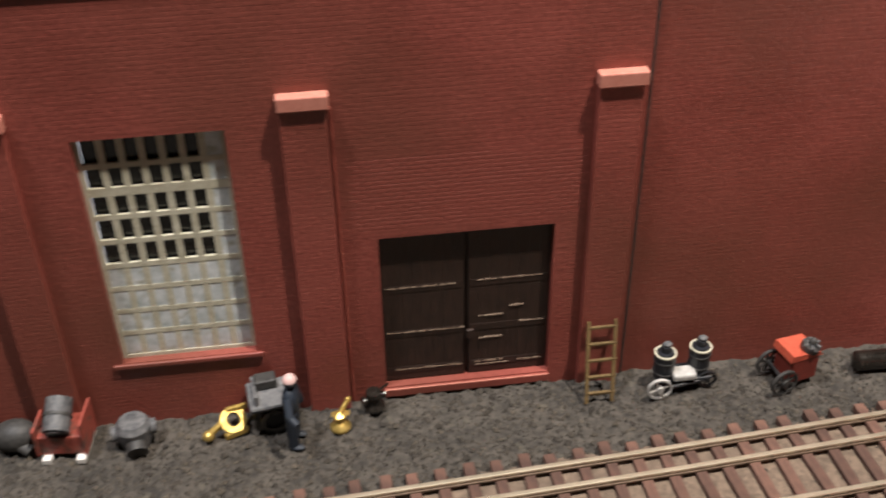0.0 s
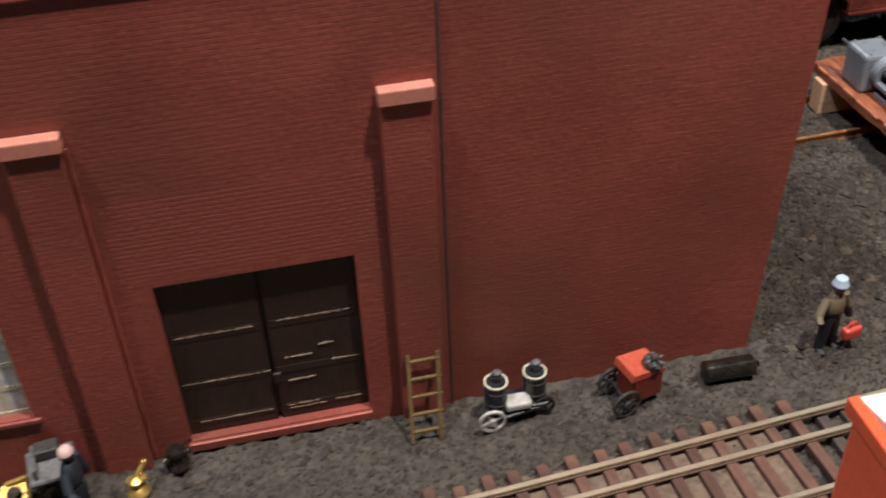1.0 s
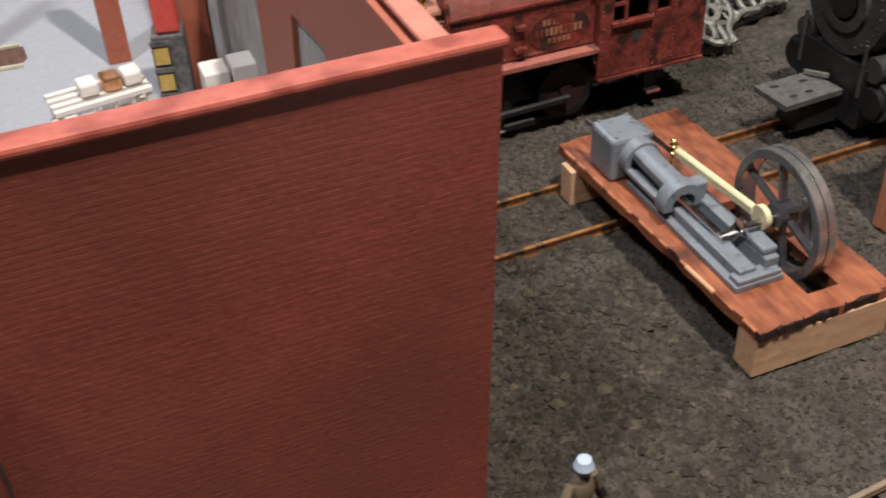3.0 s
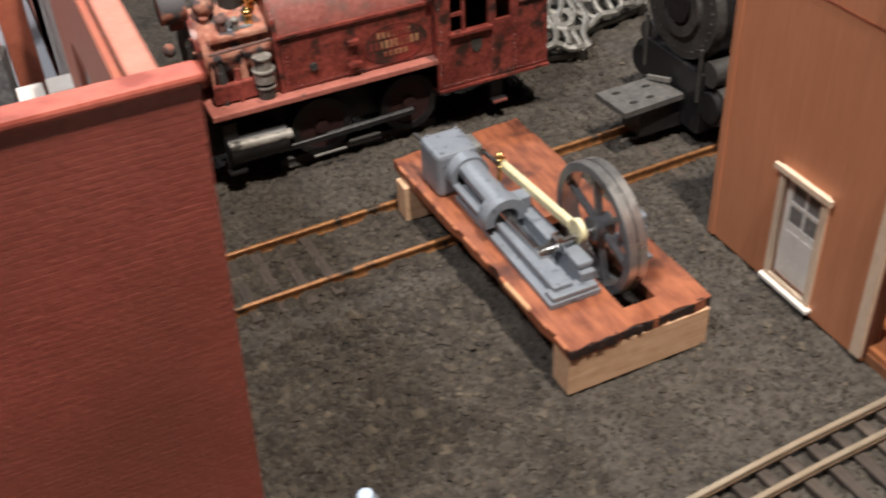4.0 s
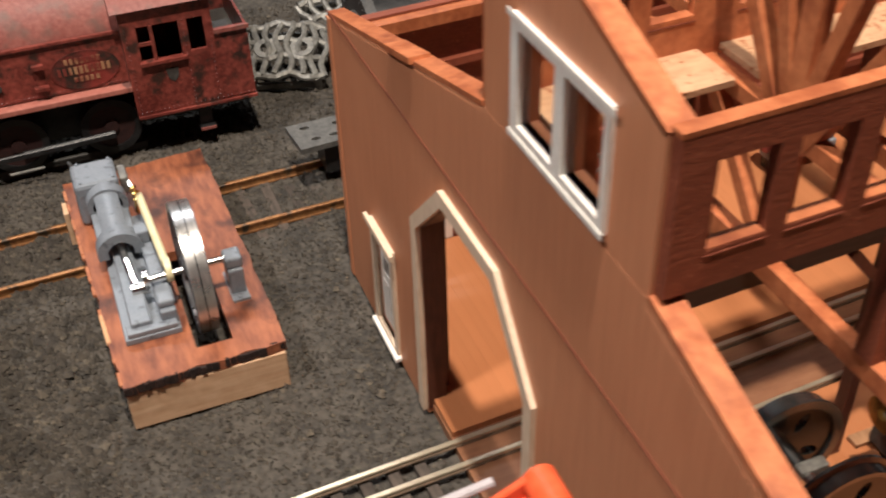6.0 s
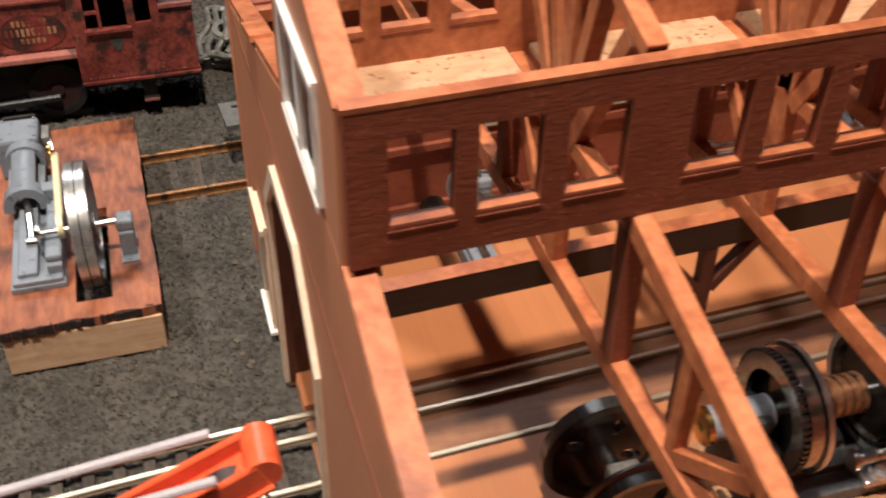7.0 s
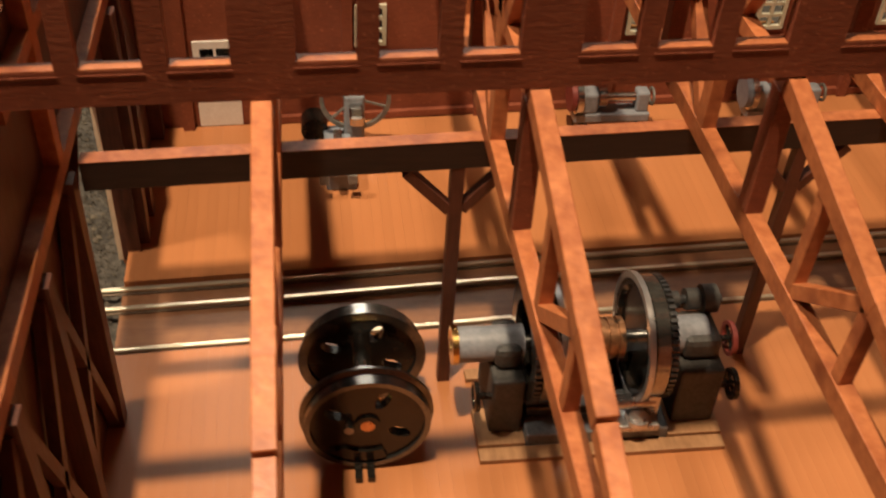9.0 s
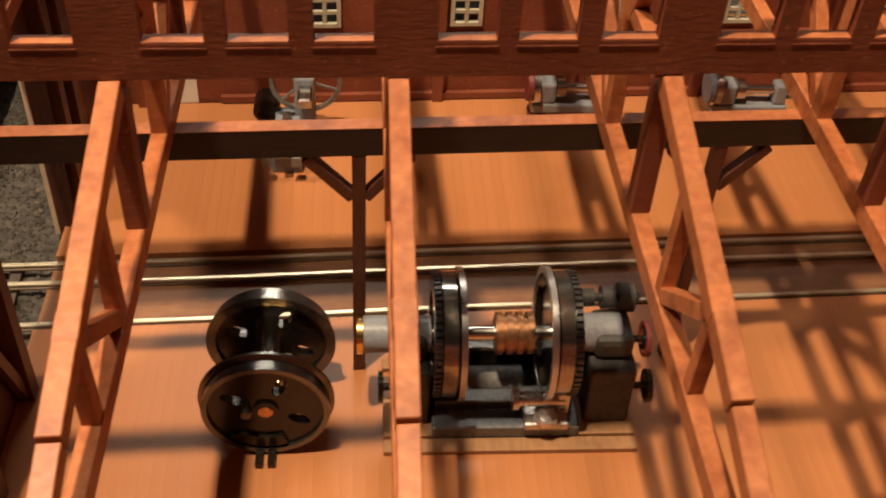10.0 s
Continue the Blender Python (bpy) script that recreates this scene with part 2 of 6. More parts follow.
M["red_bag"] = mat("red_paint", (0.45, 0.05, 0.035), (0.55, 0.08, 0.05), 0.4, grain=16)
M["wheel_dull"] = mat("dull_red_enamel", (0.14, 0.025, 0.018), (0.22, 0.04, 0.03), 0.5, grain=16)
M["plinth"] = mat("old_floor_block", (0.26, 0.13, 0.055), (0.38, 0.20, 0.09), 0.7, grain=12, stretch=(1, 0.2, 1))
M["machine_black"] = mat("black_machine_enamel", (0.012, 0.010, 0.008), (0.030, 0.025, 0.020), 0.17, 0.3, grain=12, bump=0.1)
M["machine_grey"] = mat("blue_grey_machine", (0.17, 0.18, 0.20), (0.25, 0.26, 0.28), 0.4, grain=12)
M["room_wall"] = mat("basement_wall", (0.10, 0.09, 0.08), (0.13, 0.12, 0.10), 0.9, grain=1, blotch=0.05)


def two_tone_figure(name, low, mid, top, z1, z2):
    """A figure's paint by height: trousers, shirt, headgear."""
    m, t, p = nodes_of(name)
    n, l = t.nodes, t.links
    co, sp = n.new("ShaderNodeTexCoord"), n.new("ShaderNodeSeparateXYZ")
    l.new(co.outputs["Object"], sp.inputs[0])
    prev = None
    for z, under, over in ((z1, low, mid), (z2, None, top)):
        gt, mx = n.new("ShaderNodeMath"), n.new("ShaderNodeMix")
        gt.operation, gt.inputs[1].default_value = "GREATER_THAN", z * U
        mx.data_type = "RGBA"
        l.new(sp.outputs[2], gt.inputs[0])
        l.new(gt.outputs[0], mx.inputs[0])
        if prev:
            l.new(prev, mx.inputs[6])
        else:
            mx.inputs[6].default_value = (*under, 1)
        mx.inputs[7].default_value = (*over, 1)
        prev = mx.outputs[2]
    l.new(prev, p.inputs["Base Color"])
    p.inputs["Roughness"].default_value = 0.6
    return m


# ---- building blocks (centimetres) ----
def box(bm, x0, x1, y0, y1, z0, z1, r=0.0):
    vs = [bm.verts.new((x, y, z)) for x in (x0, x1) for y in (y0, y1) for z in (z0, z1)]
    fs = [bm.faces.new([vs[i] for i in q]) for q in ((0, 1, 3, 2), (4, 6, 7, 5), (0, 4, 5, 1), (2, 3, 7, 6), (0, 2, 6, 4), (1, 5, 7, 3))]
    if r:
        es = list({e for f in fs for e in f.edges})
        bmesh.ops.bevel(bm, geom=es, offset=r, segments=2, affect="EDGES", profile=0.5)
    return bm


def rod(bm, p0, p1, r, seg=14, r2=None):
    a, b = Vector(p0), Vector(p1)
    m = Matrix.Translation((a + b) / 2) @ (b - a).to_track_quat("Z", "Y").to_matrix().to_4x4()
    bmesh.ops.create_cone(bm, cap_ends=True, segments=seg, radius1=r, radius2=r if r2 is None else r2, depth=(b - a).length, matrix=m)
    return bm


def bar(bm, p0, p1, w, h, side=(1, 0, 0), r=0.0):
    """A straight bar of section w (along side) by h between two points."""
    a, b = Vector(p0), Vector(p1)
    d = (b - a).normalized()
    s = Vector(side)
    s = (s - d * s.dot(d)).normalized()
    u = d.cross(s)
    vs = [bm.verts.new(c + s * i * w / 2 + u * j * h / 2) for c in (a, b) for i in (-1, 1) for j in (-1, 1)]
    fs = [bm.faces.new([vs[i] for i in q]) for q in ((0, 1, 3, 2), (4, 6, 7, 5), (0, 4, 5, 1), (2, 3, 7, 6), (0, 2, 6, 4), (1, 5, 7, 3))]
    if r:
        bmesh.ops.bevel(bm, geom=list({e for f in fs for e in f.edges}), offset=r, segments=1, affect="EDGES", profile=0.5)
    return bm


def lathe(bm, profile, centre, axis, seg=40, closed=True):
    """Turns a profile of (radius, height along axis) about an axis through centre."""
    q = Vector(axis).to_track_quat("Z", "Y").to_matrix()
    c = Vector(centre)
    rows = []
    for k in range(seg):
        a = 2 * math.pi * k / seg
        rows.append([bm.verts.new(c + q @ Vector((r * math.cos(a), r * math.sin(a), h))) for r, h in profile])
    n = len(profile)
    for k in range(seg):
        p, o = rows[k], rows[(k + 1) % seg]
        for i in range(n if closed else n - 1):
            j = (i + 1) % n
            bm.faces.new((p[i], o[i], o[j], p[j]))
    if not closed:
        for i in (0, n - 1):
            if profile[i][0] > 1e-6:
                bm.faces.new([rows[k][i] for k in range(seg)])
    return bm


def ball(bm, c, r, scale=(1, 1, 1), seg=12):
    m = Matrix.Translation(c) @ Matrix.Diagonal((*scale, 1))
    bmesh.ops.create_uvsphere(bm, u_segments=seg, v_segments=max(6, seg // 2 + 2), radius=r, matrix=m)
    return bm


def plate(bm, outer, holes, put, d0, d1):
    """A flat plate with holes: outlines in (u, v), put(u, v, d) gives the place, from depth d0 to d1."""
    edges = []
    for ring in (outer, *holes):
        vs = [bm.verts.new(put(u, v, d0)) for u, v in ring]
        edges += [bm.edges.new((vs[i], vs[(i + 1) % len(vs)])) for i in range(len(vs))]
    made = bmesh.ops.triangle_fill(bm, edges=edges, use_beauty=True)
    faces = [g for g in made["geom"] if isinstance(g, bmesh.types.BMFace)]
    ext = bmesh.ops.extrude_face_region(bm, geom=faces)
    move = Vector(put(0, 0, d1)) - Vector(put(0, 0, d0))
    bmesh.ops.translate(bm, verts=[g for g in ext["geom"] if isinstance(g, bmesh.types.BMVert)], vec=move)
    return bm


def mesh_of(name, bm, material, smooth=False):
    bmesh.ops.recalc_face_normals(bm, faces=bm.faces)
    bmesh.ops.scale(bm, vec=(U, U, U), verts=bm.verts)
    me = bpy.data.meshes.new(name)
    bm.to_mesh(me)
    bm.free()
    me.materials.append(M[material] if isinstance(material, str) else material)
    if smooth:
        me.polygons.foreach_set("use_smooth", [True] * len(me.polygons))
        me.set_sharp_from_angle(angle=radians(35))
    return me


def part(name, bm, material, parent, label="", smooth=False):
    ob = new(name, mesh_of(name, bm, material, smooth))
    ob.parent = parent
    return tagged(ob, label)


def thing(name, place, label, category, group="", turn=0, kind=""):
    ob = new(name)
    ob.empty_display_size = 0.01
    ob.matrix_world = pose(place[0] * U, place[1] * U, place[2] * U, 0, 0, turn)
    return tagged(ob, label, category, group, kind)


def solid(name, bm, material, label, category, kind="", group="", smooth=False):
    return tagged(new(name, mesh_of(name, bm, material, smooth)), label, category, group, kind)


def piece(name, me, parent, place, turn=0):
    """One of many alike pieces on shared mesh data."""
    ob = new(name, me)
    ob.parent = parent
    ob.matrix_local = pose(place[0] * U, place[1] * U, place[2] * U, 0, 0, turn)
    return ob


def B():
    return bmesh.new()


# ---- ground and room ----
def ground_height(x, y):
    return 0.05 * noise.noise((x * 0.35, y * 0.35, 0)) + 0.03 * noise.noise((x * 1.9, y * 1.9, 3)) + 0.085 * noise.noise((x * 3.2, y * 3.2, 7)) + 0.065 * noise.noise((x * 7.5, y * 7.5, 5)) - 0.05


def build_ground():
    near_x = np.arange(-12, 27, 0.075)
    near_y = np.arange(8, 31, 0.075)
    xs = np.concatenate(([-250, -60, -30], near_x, [30, 40, 60, 120, 250]))
    ys = np.concatenate(([-250, -60, -20, 0, 6], near_y, [34, 40, 55, 80, 150, 250]))
    verts = [(x * U, y * U, (ground_height(x, y) if 8 < y < 31 and -12 < x < 27 else -0.02) * U) for y in ys for x in xs]
    w = len(xs)
    faces = [(j * w + i, j * w + i + 1, (j + 1) * w + i + 1, (j + 1) * w + i) for j in range(len(ys) - 1) for i in range(w - 1)]
    me = bpy.data.meshes.new("ground")
    me.from_pydata(verts, [], faces)
    me.materials.append(M["ground"])
    me.polygons.foreach_set("use_smooth", [True] * len(faces))
    tagged(new("ground", me), "dark grey-brown cinder ground of the layout", "ground", kind="structure")


def build_grit():
    rng = np.random.default_rng(3)
    shape = np.array([(1, 0, 0), (-1, 0, 0), (0, 1, 0), (0, -1, 0), (0, 0, 1), (0, 0, -0.6)])
    tris = np.array([(0, 2, 4), (2, 1, 4), (1, 3, 4), (3, 0, 4), (2, 0, 5), (1, 2, 5), (3, 1, 5), (0, 3, 5)])
    verts, faces, count = [], [], 0
    while count < 85000:
        x, y = rng.uniform(-8, 25), rng.uniform(8.2, 31)
        if (y > 13.2 and x < 11.6) or (x > 22.3 and y < 17.9):
            continue
        heap = count % 14 == 0
        if heap:
            x = rng.uniform(11.8, 17.2)
            y = spline_y(BACK, x) + rng.choice((0.0, 1.76, 0.9)) + rng.normal(0, 0.22)
        if count % 11 == 1:
            x, y, heap = rng.uniform(11.9, 17.0), rng.uniform(12.3, 18.5), True
        s = (1.7 if heap else 1.0) * rng.uniform(0.014, 0.044) * (2.1 if rng.random() < 0.08 else 1)
        v = shape * s * rng.uniform(0.55, 1.3, (6, 3)) * (1, 1, 0.85)
        a = rng.uniform(0, 6.28)
        c, n = math.cos(a), math.sin(a)
        v = np.column_stack((v[:, 0] * c - v[:, 1] * n, v[:, 0] * n + v[:, 1] * c, v[:, 2]))
        v += (x, y, ground_height(x, y) + s * 0.22)
        verts.append(v * U)
        faces.append(tris + 6 * count)
        count += 1
    me = bpy.data.meshes.new("grit")
    me.from_pydata(np.concatenate(verts).tolist(), [], np.concatenate(faces).tolist())
    me.materials.append(M["grit"])
    tagged(new("grit", me), "loose dark cinder crumbs strewn over the ground", "grit", kind="stuff")


def build_room():
    for name, b in (("wall_north", (-250, 250, 240, 250, -90, 200)), ("wall_south", (-250, 250, -250, -240, -90, 200)),
                    ("wall_west", (-250, -240, -240, 240, -90, 200)), ("wall_east", (240, 250, -240, 240, -90, 200))):
        solid(name, box(B(), *b), "room_wall", "plain dim basement room wall", "wall", "structure")
    solid("ceiling", box(B(), -250, 250, -250, 250, 200, 206), "room_wall", "plain dim basement ceiling", "ceiling", "structure")


build_ground()
build_room()


# ---- tracks ----
def spline_y(pts, x):
    for (x0, y0), (x1, y1) in zip(pts, pts[1:]):
        if x <= x1:
            return y0 + (y1 - y0) * (x - x0) / (x1 - x0)
    return pts[-1][1]


def rail_mesh(bm, pts, off, z_foot, z_top, foot=0.06):
    """A rail of I section along a line in plan; returns the bmesh of its web and foot, the head goes in a second one."""
    h = z_top - z_foot
    prof = [(-foot, 0), (foot, 0), (foot, 0.03), (0.022, 0.06), (0.022, h - 0.06), (-0.022, h - 0.06), (-0.022, 0.06), (-foot, 0.03)]
    rows = [[bm.verts.new((x, y + off + u, z_foot + v)) for u, v in prof] for x, y in pts]
    for a, b in zip(rows, rows[1:]):
        for i in range(8):
            j = (i + 1) % 8
            bm.faces.new((a[i], b[i], b[j], a[j]))
    bm.faces.new(rows[0])
    bm.faces.new(rows[-1])
    return bm


def rail_head(bm, pts, off, z_top, head=0.095):
    prof = [(-head / 2, -0.062), (head / 2, -0.062), (head / 2, -0.012), (head / 2 - 0.015, 0), (-head / 2 + 0.015, 0), (-head / 2, -0.012)]
    rows = [[bm.verts.new((x, y + off + u, z_top + v)) for u, v in prof] for x, y in pts]
    for a, b in zip(rows, rows[1:]):
        for i in range(6):
            j = (i + 1) % 6
            bm.faces.new((a[i], b[i], b[j], a[j]))
    bm.faces.new(rows[0])
    bm.faces.new(rows[-1])
    return bm


DUAL = [(-14, 9.75), (0, 10.46), (6, 10.78), (12.4, 11.2), (19.7, 11.75), (22, 11.85), (26, 12.02), (30, 12.26), (38.5, 12.66), (52, 13.25)]
DUAL_FINE = [(x, spline_y(DUAL, x)) for x in np.arange(-14, 52.1, 1.0)]


def tie_mesh(length, wide, high, material):
    bm = B()
    box(bm, -wide / 2, wide / 2, -length / 2, length / 2, 0, high, 0.018)
    return mesh_of("tie", bm, material)


def build_dual_track():
    t = thing("dual_gauge_track", (0, 0, 0), "three-rail model track on brown wooden sleepers", "railway track")
    for off in (0, -0.53, -1.62):
        r = part("rail", rail_mesh(B(), DUAL_FINE, off, 0.17, 0.30), "rail", t, "bronze-brown steel rail")
        part("rail_head", rail_head(B(), DUAL_FINE, off, 0.304), "rail_top", r, "bright worn rail head")
    me, old = tie_mesh(2.55, 0.21, 0.17, "tie"), tie_mesh(1.95, 0.21, 0.17, "tie_old")
    rng = random.Random(4)
    x = -13.0
    while x < 22.1:
        ang = math.degrees(math.atan2(spline_y(DUAL, x + 1) - spline_y(DUAL, x - 1), 2))
        piece("tie", me if x < 11.5 else old, t, (x, spline_y(DUAL, x) - 0.81 + rng.uniform(-0.06, 0.06), rng.uniform(-0.015, 0.0) if x < 11.5 else -0.07), ang + rng.uniform(-1.5, 1.5))
        x += 0.52
    bm = B()
    for i in range(len(DUAL_FINE) - 1):
        (x0, y0), (x1, y1) = DUAL_FINE[i], DUAL_FINE[i + 1]
        if x1 > 11:
            break
        v = [bm.verts.new(q) for q in ((x0, y0 - 1.75, 0.055), (x1, y1 - 1.75, 0.055), (x1, y1 + 0.05, 0.055), (x0, y0 + 0.05, 0.055),
                                       (x0, y0 - 2.2, -0.1), (x1, y1 - 2.2, -0.1), (x1, y1 + 0.5, -0.1), (x0, y0 + 0.5, -0.1))]
        for q in ((0, 1, 2, 3), (4, 5, 1, 0), (3, 2, 6, 7)):
            bm.faces.new([v[k] for k in q])
    bmesh.ops.remove_doubles(bm, verts=bm.verts, dist=0.001)
    part("ballast", bm, "sand", t, "sandy tan ballast between the sleepers")


BACK = [(-10, 18.6), (6, 19.3), (11.4, 19.47), (17, 19.64), (23.2, 19.83), (40, 20.2)]
BACK_FINE = [(x, spline_y(BACK, x)) for x in np.arange(11.2, 40.1, 1.0)]


def build_back_track():
    t = thing("yard_track", (0, 0, 0), "rusty yard track half buried in dark cinders", "railway track")
    for off in (0, 1.76):
        part("rail", rail_mesh(B(), BACK_FINE, off, -0.06, 0.20, 0.04), "rail_rust", t, "rusty orange rail")
        part("rail_head", rail_head(B(), BACK_FINE, off, 0.205, 0.085), "rail_rust", t, "rusty orange rail head")
    me = tie_mesh(2.5, 0.24, 0.11, "tie_old")
    rng = random.Random(9)
    x = 11.4
    while x < 30:
        piece("tie", me, t, (x, spline_y(BACK, x) + 0.88, rng.uniform(-0.10, -0.07) if x < 15.0 else rng.uniform(-0.19, -0.14)), 1.5 + rng.uniform(-2, 2))
        x += 0.56
    far = [(x, 24.2 + 0.01 * (x - 16)) for x in np.arange(15.2, 19.6, 1.0)]
    t2 = thing("siding_track", (0, 0, 0), "yard track blackened for the shade under the red locomotive", "railway track")
    # rails coloured black to sink into the locomotive's shadow
    for off in (0, 1.65):
        part("rail", rail_mesh(B(), far, off, -0.05, 0.20, 0.04), "black_dusty", t2)
        part("rail_head", rail_head(B(), far, off, 0.212), "black_dusty", t2)


build_dual_track()
build_back_track()


def across(x):
    """Maps (y, z) outlines into the plane across the shop at x."""
    return lambda u, v, d: (x + d, u, v)


def along(y):
    return lambda u, v, d: (u, y + d, v)


def rect(a, b, c, d):
    return [(a, c), (b, c), (b, d), (a, d)]


# ---- brick building ----
WALL_Y = 13.25


def brick_rows(x0, x1, z0, z1, holes):
    """Places (x, z, length) of the bricks in running bond that stay clear of the holes."""
    out, row, z = [], 0, z0
    while z + 0.075 < z1:
        x = x0 - (0.12 if row % 2 else 0.0)
        while x < x1:
            a, b = max(x, x0) + 0.006, min(x + 0.24, x1) - 0.006
            if b - a > 0.04 and not any(a < hx1 and b > hx0 and z < hz1 and z + 0.08 > hz0 for hx0, hx1, hz0, hz1 in holes):
                out.append((a, z, b - a))
            x += 0.24
        z += 0.086
        row += 1
    return out


def joined_bricks(name, bricks, y, parent, seed, depth=0.0013):
    rng = np.random.default_rng(seed)
    verts, faces = [], []
    for a, z, w in bricks:
        d, f, g, h = y - depth * rng.uniform(0.2, 1.6, 4)
        k = len(verts)
        e = 0.006 + 0.008 * rng.random()
        verts += [(a, y, z), (a + w, y, z), (a + w, y, z + 0.076), (a, y, z + 0.076),
                  (a + e, d, z + e), (a + w - e, f, z + e), (a + w - e, g, z + 0.076 - e), (a + e, h, z + 0.076 - e)]
        faces += [(k + 4, k + 5, k + 6, k + 7), (k, k + 1, k + 5, k + 4), (k + 1, k + 2, k + 6, k + 5), (k + 2, k + 3, k + 7, k + 6), (k + 3, k, k + 4, k + 7)]
    me = bpy.data.meshes.new(name)
    me.from_pydata([(x * U, yy * U, z * U) for x, yy, z in verts], [], faces)
    me.materials.append(M["brick"])
    ob = new(name, me)
    ob.parent = parent
    return tagged(ob, kind="stuff")


def build_brick_building():
    b = thing("brick_building", (0, 0, 0), "red-brown painted brick factory building without a roof, pilasters with pink caps", "building")
    win, door = (-4.2, -1.7, 1.5, 6.3), (0.73, 4.0, 0.22, 3.84)
    left = part("wall", plate(B(), rect(-14, 5.52, -0.1, 8.85), [rect(*win), rect(*door)], along(WALL_Y), 0, 0.32), "brick", b, "red-brown brick front wall")
    right = part("wall", plate(B(), [(5.56, -0.1), (11.5, -0.1), (11.86, 8.40), (5.56, 8.40)], [], along(WALL_Y + 0.06), 0, 0.28), "brick", b, "red-brown blank brick wall")
    part("wall", box(B(), 11.3, 11.6, WALL_Y + 0.342, 26, -0.1, 8.1), "brick", b, "red-brown brick end wall")
    part("wall", box(B(), 11.25, 11.55, 30.0, 44, -0.1, 7.0), "column", b)
    part("wall", box(B(), -14, 11.5, 44.0, 44.4, -0.1, 8.3), "interior_grey", b, "pale grey inner wall")
    c = B()
    box(c, -14, 5.5, WALL_Y - 0.06, WALL_Y + 0.36, 8.852, 8.99, 0.045)
    part("coping", c, "coping", b, "faded orange-red coping with chipped paint")
    c = B()
    box(c, 5.53, 11.93, WALL_Y - 0.0, WALL_Y + 0.38, 8.402, 8.54, 0.05)
    part("coping", c, "coping", b, "faded orange-red coping with chipped paint")
    c = B()
    box(c, 11.26, 11.62, WALL_Y + 0.39, 26, 8.102, 8.2, 0.04)
    part("coping", c, "cap", b, "pale pink wall top")
    for px in (-5.95, -0.8, 4.58):
        p = part("pilaster", box(B(), px + 0.01, px + 0.80, WALL_Y - 0.17, WALL_Y - 0.001, -0.1, 6.645, 0.02), "brick", b)
        part("pilaster_cap", box(B(), px - 0.01, px + 0.85, WALL_Y - 0.24, WALL_Y - 0.002, 6.647, 6.91, 0.025), "cap", p, "pink painted stone cap")
    part("pilaster", box(B(), 5.524, 5.557, WALL_Y - 0.012, WALL_Y + 0.25, -0.1, 8.3), "black_dusty", b, "dark open joint between two wall panels")
    s = B()
    box(s, -4.38, -1.58, WALL_Y - 0.07, WALL_Y - 0.002, 1.40, 1.50, 0.02)
    part("window_sill", s, "brick", b, "painted red window sill")
    part("door_back", box(B(), door[0], door[1], WALL_Y + 0.27, WALL_Y + 0.31, door[2], door[3]), "door_brown", b)
    # window of many panes
    w = part("window", plate(B(), rect(*win), [rect(win[0] + 0.08, win[1] - 0.08, win[2] + 0.08, win[3] - 0.08)], along(WALL_Y + 0.16), 0, 0.08), "frame_grey", b, "large cream factory window with many small panes")
    cols, rows = 7, 9
    cw, rh = (win[1] - win[0] - 0.16) / cols, (win[3] - win[2] - 0.16) / rows
    for k in range(1, cols):
        x = win[0] + 0.08 + cw * k
        part("muntin", box(B(), x - 0.058, x + 0.058, WALL_Y + 0.17, WALL_Y + 0.225, win[2] + 0.08, win[3] - 0.08), "frame_grey", w)
    for k in range(1, rows):
        z = win[2] + 0.08 + rh * k
        t = 0.085 if k == 7 else 0.05
        part("muntin", box(B(), win[0] + 0.08, win[1] - 0.08, WALL_Y + 0.168, WALL_Y + 0.22, z - t, z + t), "frame_grey", w)
    for i in range(cols):
        for j in range(rows):
            x, z = win[0] + 0.08 + cw * i, win[2] + 0.08 + rh * j
            dark = j >= 4 and i < cols - 1
            part("pane", box(B(), x + 0.005, x + cw - 0.005, WALL_Y + (0.27 if dark else 0.175), WALL_Y + (0.30 if dark else 0.21), z + 0.005, z + rh - 0.005),
                 "pane_dark" if dark else "glass_grey", w, "dark pane" if dark else "pale pane")
    # double door
    part("door_sill", box(B(), door[0] - 0.05, door[1] + 0.02, WALL_Y - 0.08, WALL_Y + 0.1, 0.02, 0.19, 0.012), "brick", b, "worn red door sill")
    part("sill_edge", box(B(), door[0] - 0.02, door[1], WALL_Y - 0.078, WALL_Y - 0.052, 0.189, 0.2), "cap", b, "paler worn sill edge")
    part("edge_strip", box(B(), 0.055, 0.085, WALL_Y - 0.03, WALL_Y - 0.006, 0.0, 6.6), "coping", b, "thin pale panel edge beside the pilaster")
    half = (door[1] - door[0]) / 2
    for k in range(2):
        x0 = door[0] + half * k + (0.03 if k else 0.0)
        d = part("door", box(B(), x0 + 0.005, x0 + half - 0.04, WALL_Y + 0.18, WALL_Y + 0.26, door[2] + 0.002, door[3] - 0.003), "door_brown", b, "dark brown boarded door leaf")
        n = 8
        for i in range(n):
            a = x0 + 0.02 + (half - 0.08) * i / n
            part("plank", box(B(), a, a + (half - 0.08) / n - 0.004, WALL_Y + 0.168, WALL_Y + 0.179, door[2] + 0.03, door[3] - 0.04), "door_brown", d)
        for z in (0.42, 1.35, 2.45):
            part("batten", box(B(), x0 + 0.05, x0 + half - 0.1, WALL_Y + 0.158, WALL_Y + 0.167, z, z + 0.15), "door_brown", d)
    latch = part("latch", box(B(), 2.36, 2.5, WALL_Y + 0.08, WALL_Y + 0.15, 1.2, 1.42, 0.02), "door_brown", b, "small door latch")
    rng = random.Random(8)
